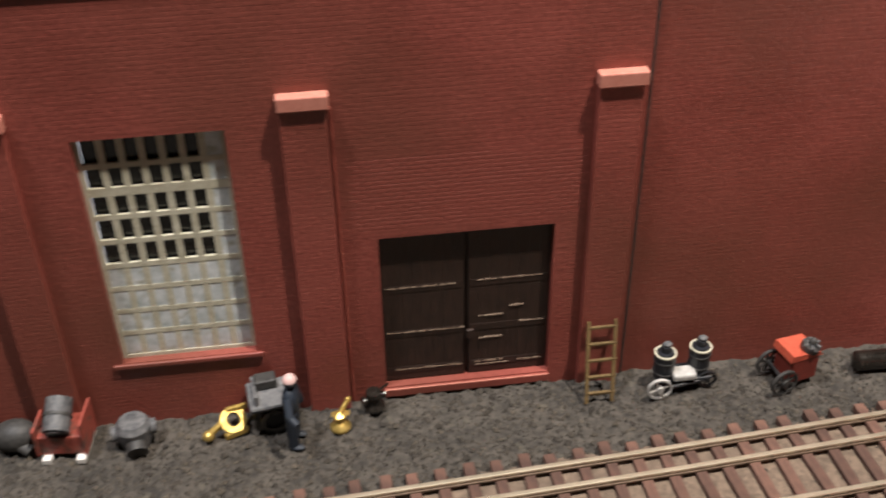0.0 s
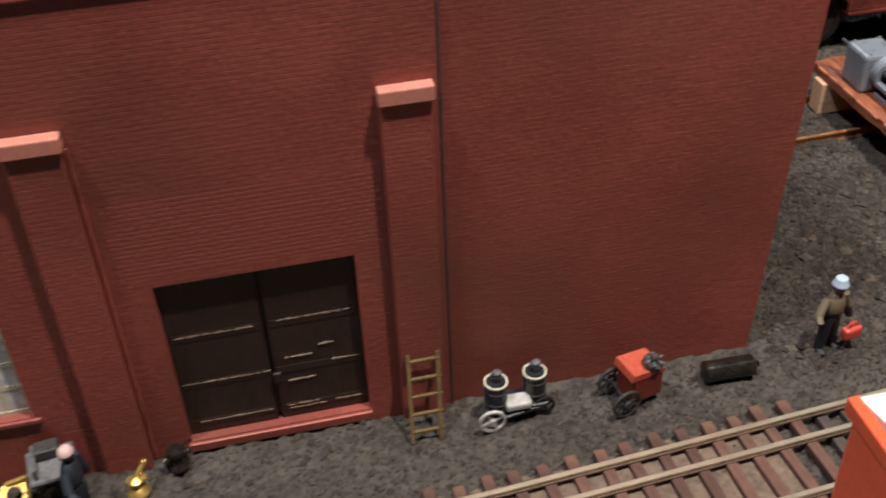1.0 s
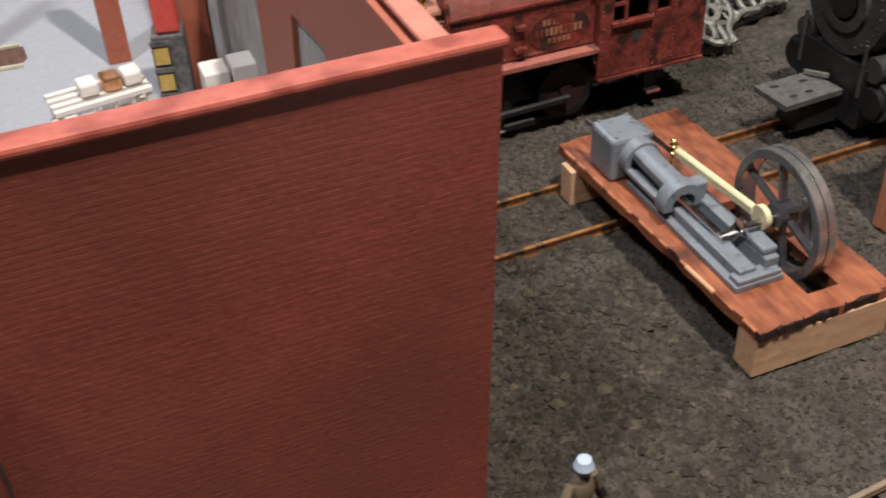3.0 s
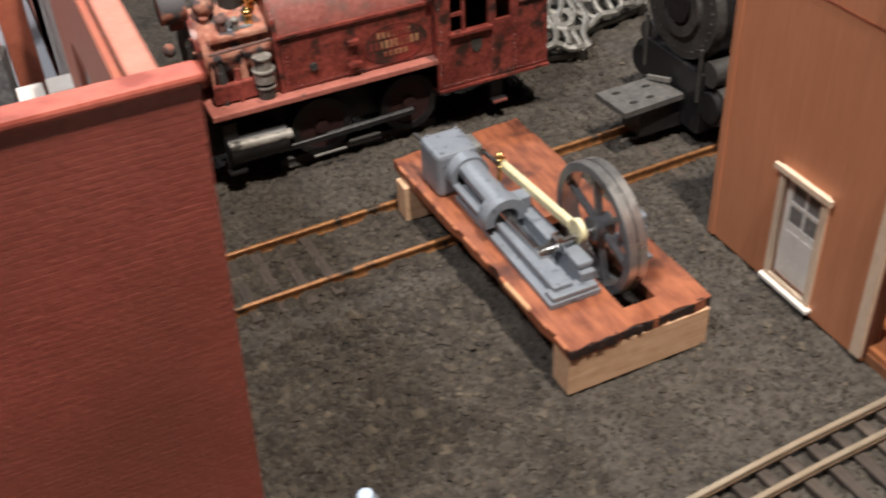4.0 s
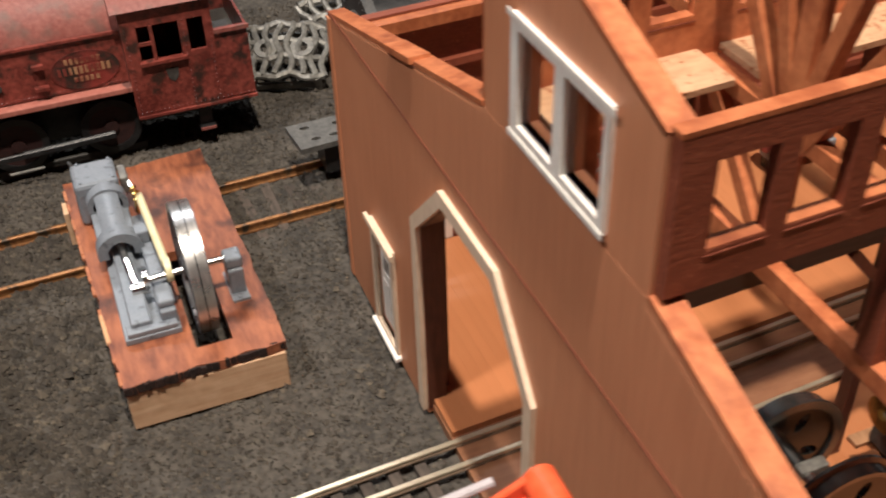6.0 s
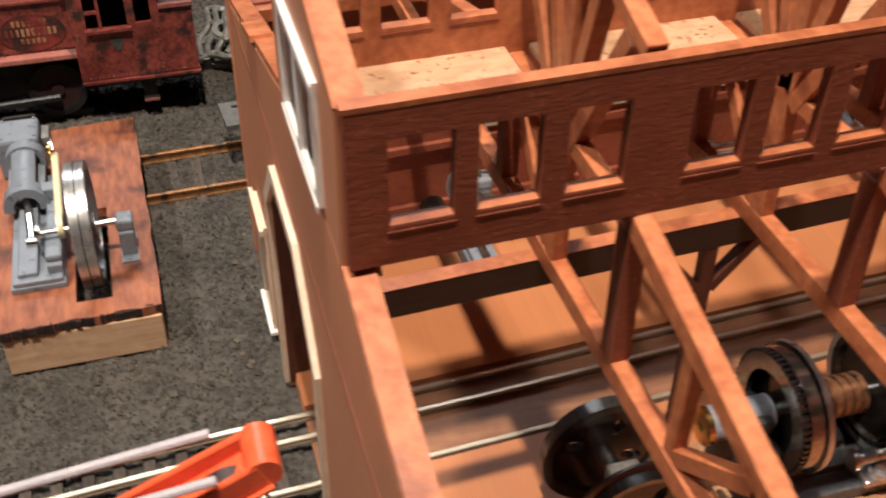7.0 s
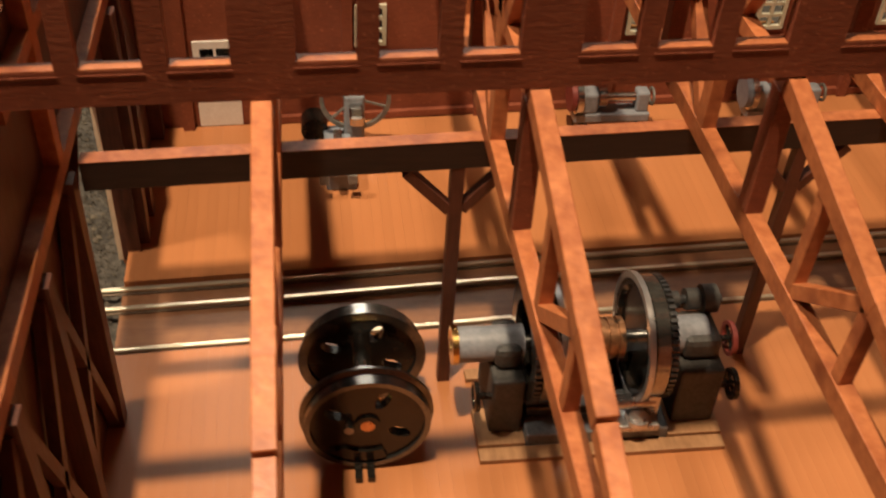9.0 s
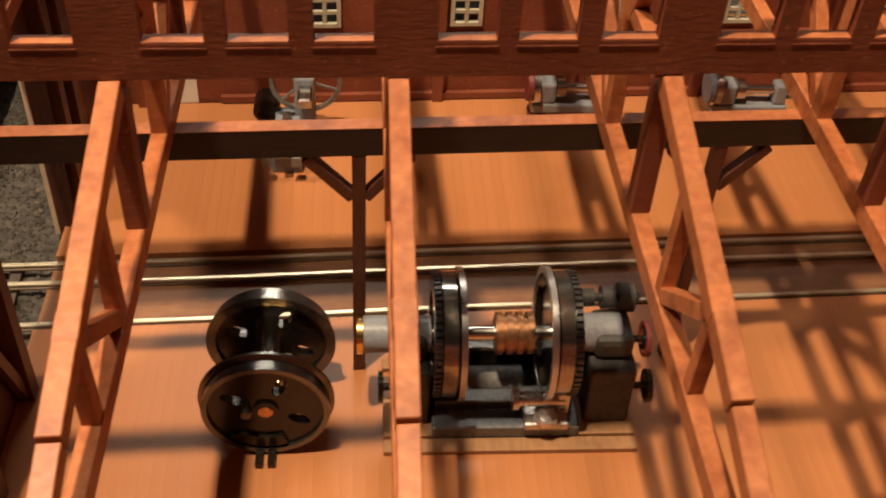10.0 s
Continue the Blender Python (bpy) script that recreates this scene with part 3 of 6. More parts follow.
    for x0, x1, z in ((0.84, 2.16, 2.54), (0.80, 2.32, 1.45), (0.95, 2.25, 0.50), (2.56, 3.82, 2.57), (2.62, 3.08, 1.69), (3.42, 3.9, 1.47), (2.62, 3.08, 1.13),
                      (3.22, 3.48, 1.88), (2.55, 3.2, 0.44), (2.52, 3.1, 0.52), (3.4, 3.88, 0.47)):
        e, x = B(), x0
        while x < x1:
            ln = rng.uniform(0.03, 0.16)
            box(e, x, min(x + ln, x1), WALL_Y + 0.148, WALL_Y + 0.166, z + rng.uniform(-0.008, 0.008), z + rng.uniform(0.014, 0.032))
            x += ln + rng.choice((0.0, 0.0, 0.02, 0.05))
        part("worn_edge", e, "scrape", latch, "pale scraped batten edge")
    # interior seen over the wall
    part("floor", box(B(), -13.9, 11.2, 13.62, 43.9, -0.06, 0.25), "interior_floor", b, "smooth blue-grey inner floor")
    for x, y in ((10.5, 27.5), (5.0, 34.0), (8.9, 32.0)):
        part("column", box(B(), x - 0.3, x + 0.3, y - 0.3, y + 0.3, 0.252, 7.0, 0.03), "column", b, "orange-brown inner column")
    part("column", box(B(), 4.03, 4.36, 23.85, 24.17, 0.252, 9.4, 0.03), "post_dark", b, "slim dark brown inner column")
    lane = part("pit_strip", plate(B(), [(-13, 34.4), (6.2, 32.7), (6.55, 33.2), (6.5, 34.0), (-13, 36.0)], [], lambda u, v, d: (u, v, d), 0.252, 0.27), "tie", b, "dark brown strip between two pale rails in the floor")
    for y0, y1 in ((34.45, 32.72), (36.0, 34.05)):
        part("strip_rail", bar(B(), (-13, y0, 0.30), (6.4, y1, 0.30), 0.10, 0.08, (0, 1, 0)), "frame_grey", lane, "pale edge rail")
    part("inner_wall", box(B(), 11.25, 11.297, 13.7, 34, 0.252, 7.9), "interior_streaked", b, "streaked pale grey inner wall")
    part("inner_lining", plate(B(), rect(13.65, 23.0, 0.26, 8.05), [[(20.2, 6.05), (18.3, 6.27), (17.0, 0.6), (21.3, 0.6)]], across(11.14), 0, 0.1), "column", b, "orange-brown inner lining with an open bay")
    # bricks: those above the door singly, the rest joined
    holes = [(win[0] - 0.02, win[1] + 0.02, win[2] - 0.18, win[3] + 0.02), (door[0] - 0.02, door[1] + 0.02, -1, door[3] + 0.02)]
    holes += [(px - 0.01, px + 0.85, -1, 7.0) for px in (-5.95, -0.8, 4.58)]
    every = brick_rows(-8.4, 5.52, 0.0, 8.84, holes)
    near = [q for q in every if 0.2 < q[0] < 4.4 and 4.0 < q[1] < 5.45 and q[2] > 0.2][:290]
    chosen = set(near)
    joined_bricks("brickwork", [q for q in every if q not in chosen], WALL_Y, left, 1)
    joined_bricks("brickwork", [(a, z, min(w, 11.5 + z * 0.0424 - a)) for a, z, w in brick_rows(5.58, 11.84, 0.0, 8.38, []) if a + 0.06 < 11.5 + z * 0.0424], WALL_Y + 0.06, right, 2, 0.0012)
    for px in (-5.95, -0.8, 4.58):
        joined_bricks("brickwork", brick_rows(px + 0.03, px + 0.78, 0.0, 6.6, []), WALL_Y - 0.17, left, 3)
    rng, alike = random.Random(6), []
    for k in range(8):
        bm = B()
        box(bm, 0, 0.228, -0.0014, 0.004, 0, 0.076)
        for v in bm.verts:
            if v.co.y < 0:
                v.co = (v.co.x + (0.01 if v.co.x < 0.1 else -0.01), -0.0018 * rng.uniform(0.2, 1.6), v.co.z + (0.009 if v.co.z < 0.03 else -0.009))
        alike.append(mesh_of("brick", bm, "brick"))
    for x, z, w in near:
        piece("brick", rng.choice(alike), left, (x, WALL_Y, z))


build_brick_building()


# ---- timber machine shop ----
SHOP_X0, SHOP_X1 = 22.41, 46.0
TRUSS_X = [22.74] + [25.65 + 3.165 * k for k in range(7)]
SKEW = math.tan(radians(2.86))  # the long sides stand slightly out of square with the gable


def shop_window(parent, y, x0, x1, z0, z1, name="window"):
    # dimmer cream instead of white paints the shade on the back wall
    w = part(name, plate(B(), rect(x0, x1, z0, z1), [rect(x0 + 0.09, x1 - 0.09, z0 + 0.09, z1 - 0.09)], along(y), -0.06, 0.06), "frame_grey", parent, "white six-light sash window, dimmed to cream for the shade")
    xm, zm = (x0 + x1) / 2, (z0 + z1) / 2
    part("muntin", box(B(), xm - 0.045, xm + 0.045, y - 0.04, y + 0.04, z0 + 0.09, z1 - 0.09), "frame_grey", w)
    for z in (z0 + (z1 - z0) * 0.36, z0 + (z1 - z0) * 0.66):
        part("muntin", box(B(), x0 + 0.09, x1 - 0.09, y - 0.045, y + 0.045, z - 0.04, z + 0.04), "frame_grey", w)
    return w


def build_shop():
    s = thing("machine_shop", (0, 0, 0), "open-roofed stained timber machine shop model with clerestory and trusses", "building")
    door_in = [(12.95, 0), (12.95, 4.27), (11.78, 5.45), (10.0, 5.45), (8.9, 4.20), (8.9, 0)]
    outer = [(-0.5, 0), (8.9, 0), (8.9, 4.20), (10.0, 5.45), (11.78, 5.45), (12.95, 4.27), (12.95, 0), (17.45, 0), (17.45, 5.95), (10.35, 7.85),
             (10.35, 9.66), (8.45, 10.32), (6.47, 9.70), (6.47, 7.85), (-0.5, 5.95)]
    small = rect(14.52, 15.5, 0.3, 2.55)
    lights = [rect(7.41, 8.23, 8.22, 9.40), rect(8.45, 9.31, 8.22, 9.40)]
    front = part("wall", plate(B(), outer, [small, *lights], across(SHOP_X0), 0, 0.22), "siding", s, "orange-brown vertical siding gable wall")
    part("wall", box(B(), SHOP_X0 + 0.24, SHOP_X1, -0.5, -0.3, 0, 5.8), "siding", s)
    part("wall", plate(B(), outer[7:] + [(-0.5, 0)], [], across(SHOP_X1), 0, 0.22), "siding", s)
    back_holes = [rect(23.72, 24.68, 0.32, 2.5)] + [rect(27.24 + 3.15 * k, 27.96 + 3.15 * k, 2.25, 3.25) for k in range(6)]
    back = part("wall", plate(B(), rect(SHOP_X0 + 0.24, SHOP_X1, 0, 5.8), back_holes, along(17.25), 0, 0.2), "timber_dark", s, "back wall of stained boards")
    # horizontal joint and corner trim of the gable wall
    part("belt_strip", box(B(), SHOP_X0 - 0.012, SHOP_X0 - 0.001, -0.5, 17.45, 6.02, 6.06), "timber_dark", front, "thin joint between two siding sheets")
    for y0, y1, z0, z1 in ((17.3, 17.47, 0.0, 5.95),):
        part("corner_post", box(B(), SHOP_X0 - 0.03, SHOP_X0 - 0.001, y0, y1, z0, z1), "siding", front)
    grooves = B()
    y = -0.4
    while y < 17.3:
        top = 5.9 + (min(max(y + 0.5, 0), 6.98) if y < 8.45 else min(17.45 - y, 6.98)) * 0.27
        if 6.5 < y < 10.4:
            top = 7.9
        if 8.7 < y < 13.2:
            z0 = 5.75
        elif 14.3 < y < 15.75:
            z0 = 2.8
        else:
            z0 = 0.02
        box(grooves, SHOP_X0 - 0.003, SHOP_X0 - 0.0005, y, y + 0.1105, z0, top - 0.02)
        y += 0.115
    tagged(part("siding_relief", grooves, "siding", front, "narrow vertical boards"), kind="stuff")
    # sloping wall-top trims
    for pts in (((17.45, 5.95), (10.42, 7.85)), ((6.48, 7.85), (-0.5, 5.95)), ((10.42, 9.66), (8.45, 10.32)), ((8.45, 10.32), (6.48, 9.66))):
        (a, c), (d, e) = pts
        part("barge_board", bar(B(), (SHOP_X0 + 0.16, a, c + 0.04), (SHOP_X0 + 0.16, d, e + 0.04), 0.32, 0.08), "timber", front)
    part("rafter_cap", bar(B(), (SHOP_X0 + 0.1, 14.0, 6.97), (SHOP_X0 + 0.1, 12.9, 7.27), 0.34, 0.10), "timber", front)
    # white clerestory window in the gable
    w = part("window", plate(B(), rect(7.32, 9.50, 8.06, 9.54), lights, across(SHOP_X0), -0.07, 0.10), "white", front, "white two-light gable window frame without glass")
    part("window_sill", box(B(), SHOP_X0 - 0.085, SHOP_X0 - 0.071, 7.29, 9.53, 8.02, 8.10), "white", w)
    part("window_head", box(B(), SHOP_X0 - 0.085, SHOP_X0 - 0.071, 7.21, 9.57, 9.49, 9.57), "white", w)
    # personnel door with glazed top
    f = part("door_frame", plate(B(), rect(14.38, 15.64, 0.2, 2.70), [small], across(SHOP_X0), -0.07, 0.05), "cream", front, "pale wooden door frame")
    part("threshold", box(B(), SHOP_X0 - 0.15, SHOP_X0 - 0.001, 14.3, 15.7, 0.1, 0.199, 0.02), "white", front, "white threshold board")
    part("hood", box(B(), SHOP_X0 - 0.15, SHOP_X0 - 0.071, 14.25, 15.74, 2.62, 2.74), "cream", f)
    panes = [rect(14.62 + 0.4 * i, 14.62 + 0.4 * i + 0.34, 1.55 + 0.46 * j, 1.55 + 0.46 * j + 0.38) for i in range(2) for j in range(2)]
    leaf = part("door", plate(B(), small, panes, across(SHOP_X0 + 0.07), 0, 0.06), "white", front, "white panelled door with four small lights")
    for pane in panes:
        part("pane", box(B(), SHOP_X0 + 0.09, SHOP_X0 + 0.11, pane[0][0] + 0.002, pane[1][0] - 0.002, pane[0][1] + 0.002, pane[2][1] - 0.002), "door_pane", leaf, "cloudy grey pane")
    for i in range(2):
        part("panel", box(B(), SHOP_X0 + 0.05, SHOP_X0 + 0.069, 14.63 + 0.41 * i, 14.95 + 0.41 * i, 0.42, 1.38, 0.008), "white", leaf)
    # pale trim round the track doorway
    ring_out = [(13.18, 0.1), (13.18, 4.35), (11.88, 5.69), (9.88, 5.69), (8.66, 4.29), (8.66, 0.1)]
    for (a, c), (d, e), (a2, c2), (d2, e2) in zip(ring_out, ring_out[1:], door_in, door_in[1:]):
        bm = B()
        q = [(a, c), (d, e), (d2, max(e2, 0.1)), (a2, max(c2, 0.1))]
        plate(bm, q, [], across(SHOP_X0), -0.09, -0.001)
        part("door_trim", bm, "cream", front, "pale bare-wood doorway trim")
    jamb = B()
    for (a, c), (d, e) in zip(door_in, door_in[1:]):
        bar(jamb, (SHOP_X0 + 0.19, a, max(c, 0.1)), (SHOP_X0 + 0.19, d, max(e, 0.1)), 0.36, 0.03)
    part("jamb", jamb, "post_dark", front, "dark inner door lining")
    # thin dark sheet that paints the shade on the gable's inner face
    part("inner_skin", plate(B(), outer, [small, *lights], across(SHOP_X0 + 0.222), 0, 0.007), "post_dark", front, "dark sheet painting the shade on the gable wall's inner face")
    # inner framing of the gable wall, coloured dark for the shade it stands in
    xi = SHOP_X0 + 0.36
    posts = [0.0, 2.15, 4.3, 6.45, 8.55]
    for y in posts + [13.3, 14.15, 16.9]:
        part("stud", box(B(), SHOP_X0 + 0.23, SHOP_X0 + 0.52, y - 0.15, y + 0.15, 0.31, 5.4), "post_dark", front, "wall stud coloured dark for the shade behind the gable")
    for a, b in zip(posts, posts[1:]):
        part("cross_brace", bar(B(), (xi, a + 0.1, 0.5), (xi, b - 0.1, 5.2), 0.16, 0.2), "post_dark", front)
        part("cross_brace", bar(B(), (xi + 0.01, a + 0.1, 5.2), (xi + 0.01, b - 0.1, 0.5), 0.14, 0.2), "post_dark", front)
    # floors
    part("floor_base", box(B(), SHOP_X0 + 0.1, SHOP_X1 - 0.01, -0.29, 17.24, -0.05, 0.16), "pit", s, "brown boards between and beside the rails")
    for k in range(7):
        part("stud", box(B(), 24.0 + 3.1 * k - 0.14, 24.0 + 3.1 * k + 0.1, 17.05, 17.249, 0.31, 5.5) if k else box(B(), 23.35, 23.6, 17.05, 17.249, 0.31, 5.5), "timber_dark", back)
    for z in (0.34, 1.9, 4.5):
        part("girt", box(B(), 25.2 if z < 2.7 else SHOP_X0 + 0.6, SHOP_X1, 17.12, 17.249, z, z + 0.16), "timber_dark", back)
    part("door", plate(B(), rect(23.72, 24.68, 0.32, 2.5), [rect(23.86 + 0.36 * i, 23.86 + 0.36 * i + 0.3, 1.6 + 0.4 * j, 1.92 + 0.4 * j) for i in range(2) for j in range(2)], along(17.2), 0, 0.08),
         "white", back, "white panelled door with four small lights")
    for k in range(6):
        shop_window(back, 17.22, 27.24 + 3.15 * k, 27.96 + 3.15 * k, 2.25, 3.25)
    part("wall_plate", box(B(), SHOP_X0 + 0.3, SHOP_X1, 17.0, 17.24, 5.502, 5.75), "timber", s)
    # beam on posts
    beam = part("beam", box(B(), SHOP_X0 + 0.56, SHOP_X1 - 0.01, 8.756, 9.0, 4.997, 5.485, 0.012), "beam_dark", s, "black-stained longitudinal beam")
    part("beam_cap", box(B(), SHOP_X0 + 0.56, SHOP_X1 - 0.01, 8.751, 9.005, 5.486, 5.498), "timber", beam, "thin lighter top of the beam")
    for px in (28.36, 33.9, 39.4, 44.8):
        p = part("post", box(B(), px - 0.105, px + 0.105, 8.766, 8.986, 0.305, 4.992, 0.01), "post_dark", s, "dark timber post")
        for sg in (-1, 1):
            part("knee_brace", bar(B(), (px + sg * 0.1, 8.876, 4.17), (px + sg * 0.78, 8.876, 4.94), 0.2, 0.16, (0, 1, 0)), "post_dark", p)
    # clerestory sides
    for y, lab in ((6.31, "dark clerestory side with open window holes"), (10.36, "")):
        holes = []
        for k in range(8):
            x = 22.87 + 3.18 * k
            holes += [rect(x, x + 0.66, 8.42, 9.42), rect(x + 0.9, x + 1.56, 8.42, 9.42), rect(x + 1.83, x + 2.48, 8.42, 9.42)]
        holes = [h for h in holes if h[1][0] < SHOP_X1 - 0.2]
        # far side takes the lighter timber because its inner face is lit
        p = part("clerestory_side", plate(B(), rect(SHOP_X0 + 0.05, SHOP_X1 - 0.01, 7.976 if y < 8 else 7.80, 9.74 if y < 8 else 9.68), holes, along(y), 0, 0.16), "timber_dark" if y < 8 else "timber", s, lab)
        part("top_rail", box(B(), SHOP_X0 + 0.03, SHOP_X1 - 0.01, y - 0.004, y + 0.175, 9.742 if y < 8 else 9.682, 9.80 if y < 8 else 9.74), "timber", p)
        for h in holes:
            # lighter strip paints the lit bottom face of the hole; moulding below it
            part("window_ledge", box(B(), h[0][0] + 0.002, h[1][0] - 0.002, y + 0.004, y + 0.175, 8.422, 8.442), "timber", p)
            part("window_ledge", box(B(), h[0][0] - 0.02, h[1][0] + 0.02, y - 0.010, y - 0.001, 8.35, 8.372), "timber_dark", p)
    # trusses
    for k, x in enumerate(TRUSS_X):
        t = part("truss", box(B(), x - 0.115, x + 0.115, -0.29, 17.24, 5.50, 5.81, 0.015), "timber", s, "stained timber roof truss")
        for m in (1, -1):
            def Y(v):
                return v if m == 1 else 16.9 - v

            def stick(name, a, c, d, e, w=0.19, h=0.2, mt="timber"):
                part(name, bar(B(), (x, Y(a), c), (x, Y(d), e), w, h, (1, 0, 0), 0.012), mt, t)
            if k == 0:
                continue
            stick("rafter", 6.32, 7.83, 2.25, 6.805, 0.235, 0.28)
            stick("rafter", 2.24, 6.75, -0.35, 6.05, 0.225, 0.26)
            stick("rafter_joint", 3.50, 7.13, 3.18, 7.045, 0.25, 0.27)
            stick("upright", 6.45, 5.81, 6.45, 7.70, 0.26, 0.30, "timber_dark")
            stick("web", 4.85, 5.8, 4.8, 7.32)
            stick("web", 4.75, 5.85, 3.35, 6.95)
            stick("web", 3.35, 5.8, 3.3, 6.92)
            if m < 0:
                stick("fan_strut", 8.3, 5.85, 6.85, 7.55, 0.2, 0.24)
            stick("fan_strut", 8.25, 7.6, 6.95, 9.72, 0.22, 0.24)
            stick("fan_strut", 8.4, 7.75, 7.75, 9.95, 0.22, 0.22)
            stick("clerestory_rafter", 6.50, 9.76, 8.44, 10.36, 0.24, 0.2)
        part("king_post", box(B(), x - 0.11, x + 0.11, 8.30, 8.60, 5.79, 10.3, 0.012), "timber", t)
        part("tie", box(B(), x - 0.10, x + 0.10, 6.57, 10.34, 7.62, 7.84), "timber", t)
    for a, b in zip(TRUSS_X, TRUSS_X[1:]):
        part("walk_board", box(B(), a + 0.18, b - 0.18, 9.45, 10.355, 7.845, 7.945, 0.008), "walkboard", s, "pale bare board beneath the clerestory")
    skew = Matrix.Identity(4)
    for ob in s.children_recursive:
        k = SKEW * 0.78 if "clerestory_side" in ob.name or "clerestory_side" in ob.parent.name else SKEW
        skew[1][0], skew[1][3] = k, -k * SHOP_X0 * U
        ob.data.transform(skew)
    # floor planks, last
    near = mesh_of("plank", box(B(), 0, 0.2107, 0, 10.35, 0, 0.135), "floor_wood")
    far = mesh_of("plank", box(B(), 0, 0.2107, 0, 5.15, 0, 0.135), "floor_wood")
    x = SHOP_X0 + 0.12
    while x < 44.0:
        piece("plank", near, s, (x, -0.25 + SKEW * (x - SHOP_X0), 0.168))
        piece("plank", far, s, (x, 12.06 + SKEW * 0.93 * (x - SHOP_X0), 0.168))
        x += 0.212


build_shop()


# ---- stationary steam engine on its stand ----
def spoked_wheel(parent, c, axis, R, rim, wide, hub, spokes, mats, names=("rim", "hub", "spoke")):
    """A wheel about an axis: rim, hub and spokes as parts of parent."""
    a = Vector(axis)
    p = part(names[0], lathe(B(), [(R - rim, -wide / 2), (R, -wide / 2), (R, wide / 2), (R - rim, wide / 2)], c, axis, 56), mats[0], parent, smooth=True)
    part(names[1], rod(B(), Vector(c) - a * wide * 0.55, Vector(c) + a * wide * 0.55, hub, 20), mats[1], parent, smooth=True)
    q = a.to_track_quat("Z", "Y").to_matrix()
    for k in range(spokes):
        t = 2 * math.pi * k / spokes + 0.3
        d = q @ Vector((math.cos(t), math.sin(t), 0))
        part(names[2], bar(B(), Vector(c) + d * hub * 0.9, Vector(c) + d * (R - rim * 0.8), wide * 0.36, 0.085 * R, a, 0.01), mats[1], parent)
    return p


def build_engine_stand():
    s = thing("engine_stand", (0, 0, 0), "rough stained wooden platform on two raw pine blocks", "stand")
    slot = [(18.74, 15.15), (19.42, 15.15), (19.42, 18.2), (18.74, 18.2)]
    rng = random.Random(2)
    edge = []
    for (x0, y0), (x1, y1) in zip([(17.33, 14.62), (20.30, 14.70), (20.2, 21.86), (17.05, 21.62)], [(20.30, 14.70), (20.2, 21.86), (17.05, 21.62), (17.33, 14.62)]):
        n = 16
        for i in range(n):
            j = 0.035 if i else 0.0
            edge.append((x0 + (x1 - x0) * i / n + rng.uniform(-j, j), y0 + (y1 - y0) * i / n + rng.uniform(-j, j)))
    put = lambda u, v, d: (u, v, d)
    board = part("board", plate(B(), edge, [slot], put, 0.86, 1.09), "base_board", s, "reddish stained board with a slot")
    lip, x = B(), 17.32
    while x < 20.27:
        w = rng.uniform(0.05, 0.16)
        y = 14.62 + (x - 17.32) * 0.027
        box(lip, x, min(x + w, 20.29), y - rng.uniform(0.012, 0.045), y + rng.uniform(0.02, 0.09), 0.87 + rng.uniform(0, 0.05), 1.092 - rng.uniform(-0.006, 0.03), 0.012)
        x += w
    part("rough_edge", lip, "raw_end", board, "dark charred sawn edge")
    worn, y = B(), 14.7
    while y < 21.4:
        w = rng.uniform(0.08, 0.5)
        x = 17.33 - (y - 14.62) * 0.04
        bar(worn, (x - 0.01, y, 1.07), (x - 0.01 - 0.04 * w, y + w, 1.07), rng.uniform(0.04, 0.10), 0.07, (0, 0, 1), 0.012)
        y += w + rng.uniform(0.0, 0.5)
    part("worn_edge", worn, "worn_board", board, "orange worn board edge")
    part("chip", bar(B(), (17.27, 15.9, 1.06), (17.23, 16.8, 1.055), 0.11, 0.09, (0, 0, 1), 0.03), "chip", board, "pale freshly chipped spot")
    part("block", box(B(), 17.34, 20.27, 14.64, 15.2, 0.0, 0.858, 0.02), "raw_wood", s, "raw pine support block")
    part("block", box(B(), 16.93, 20.1, 20.78, 21.25, 0.0, 0.858, 0.02), "raw_wood", s, "raw pine support block")


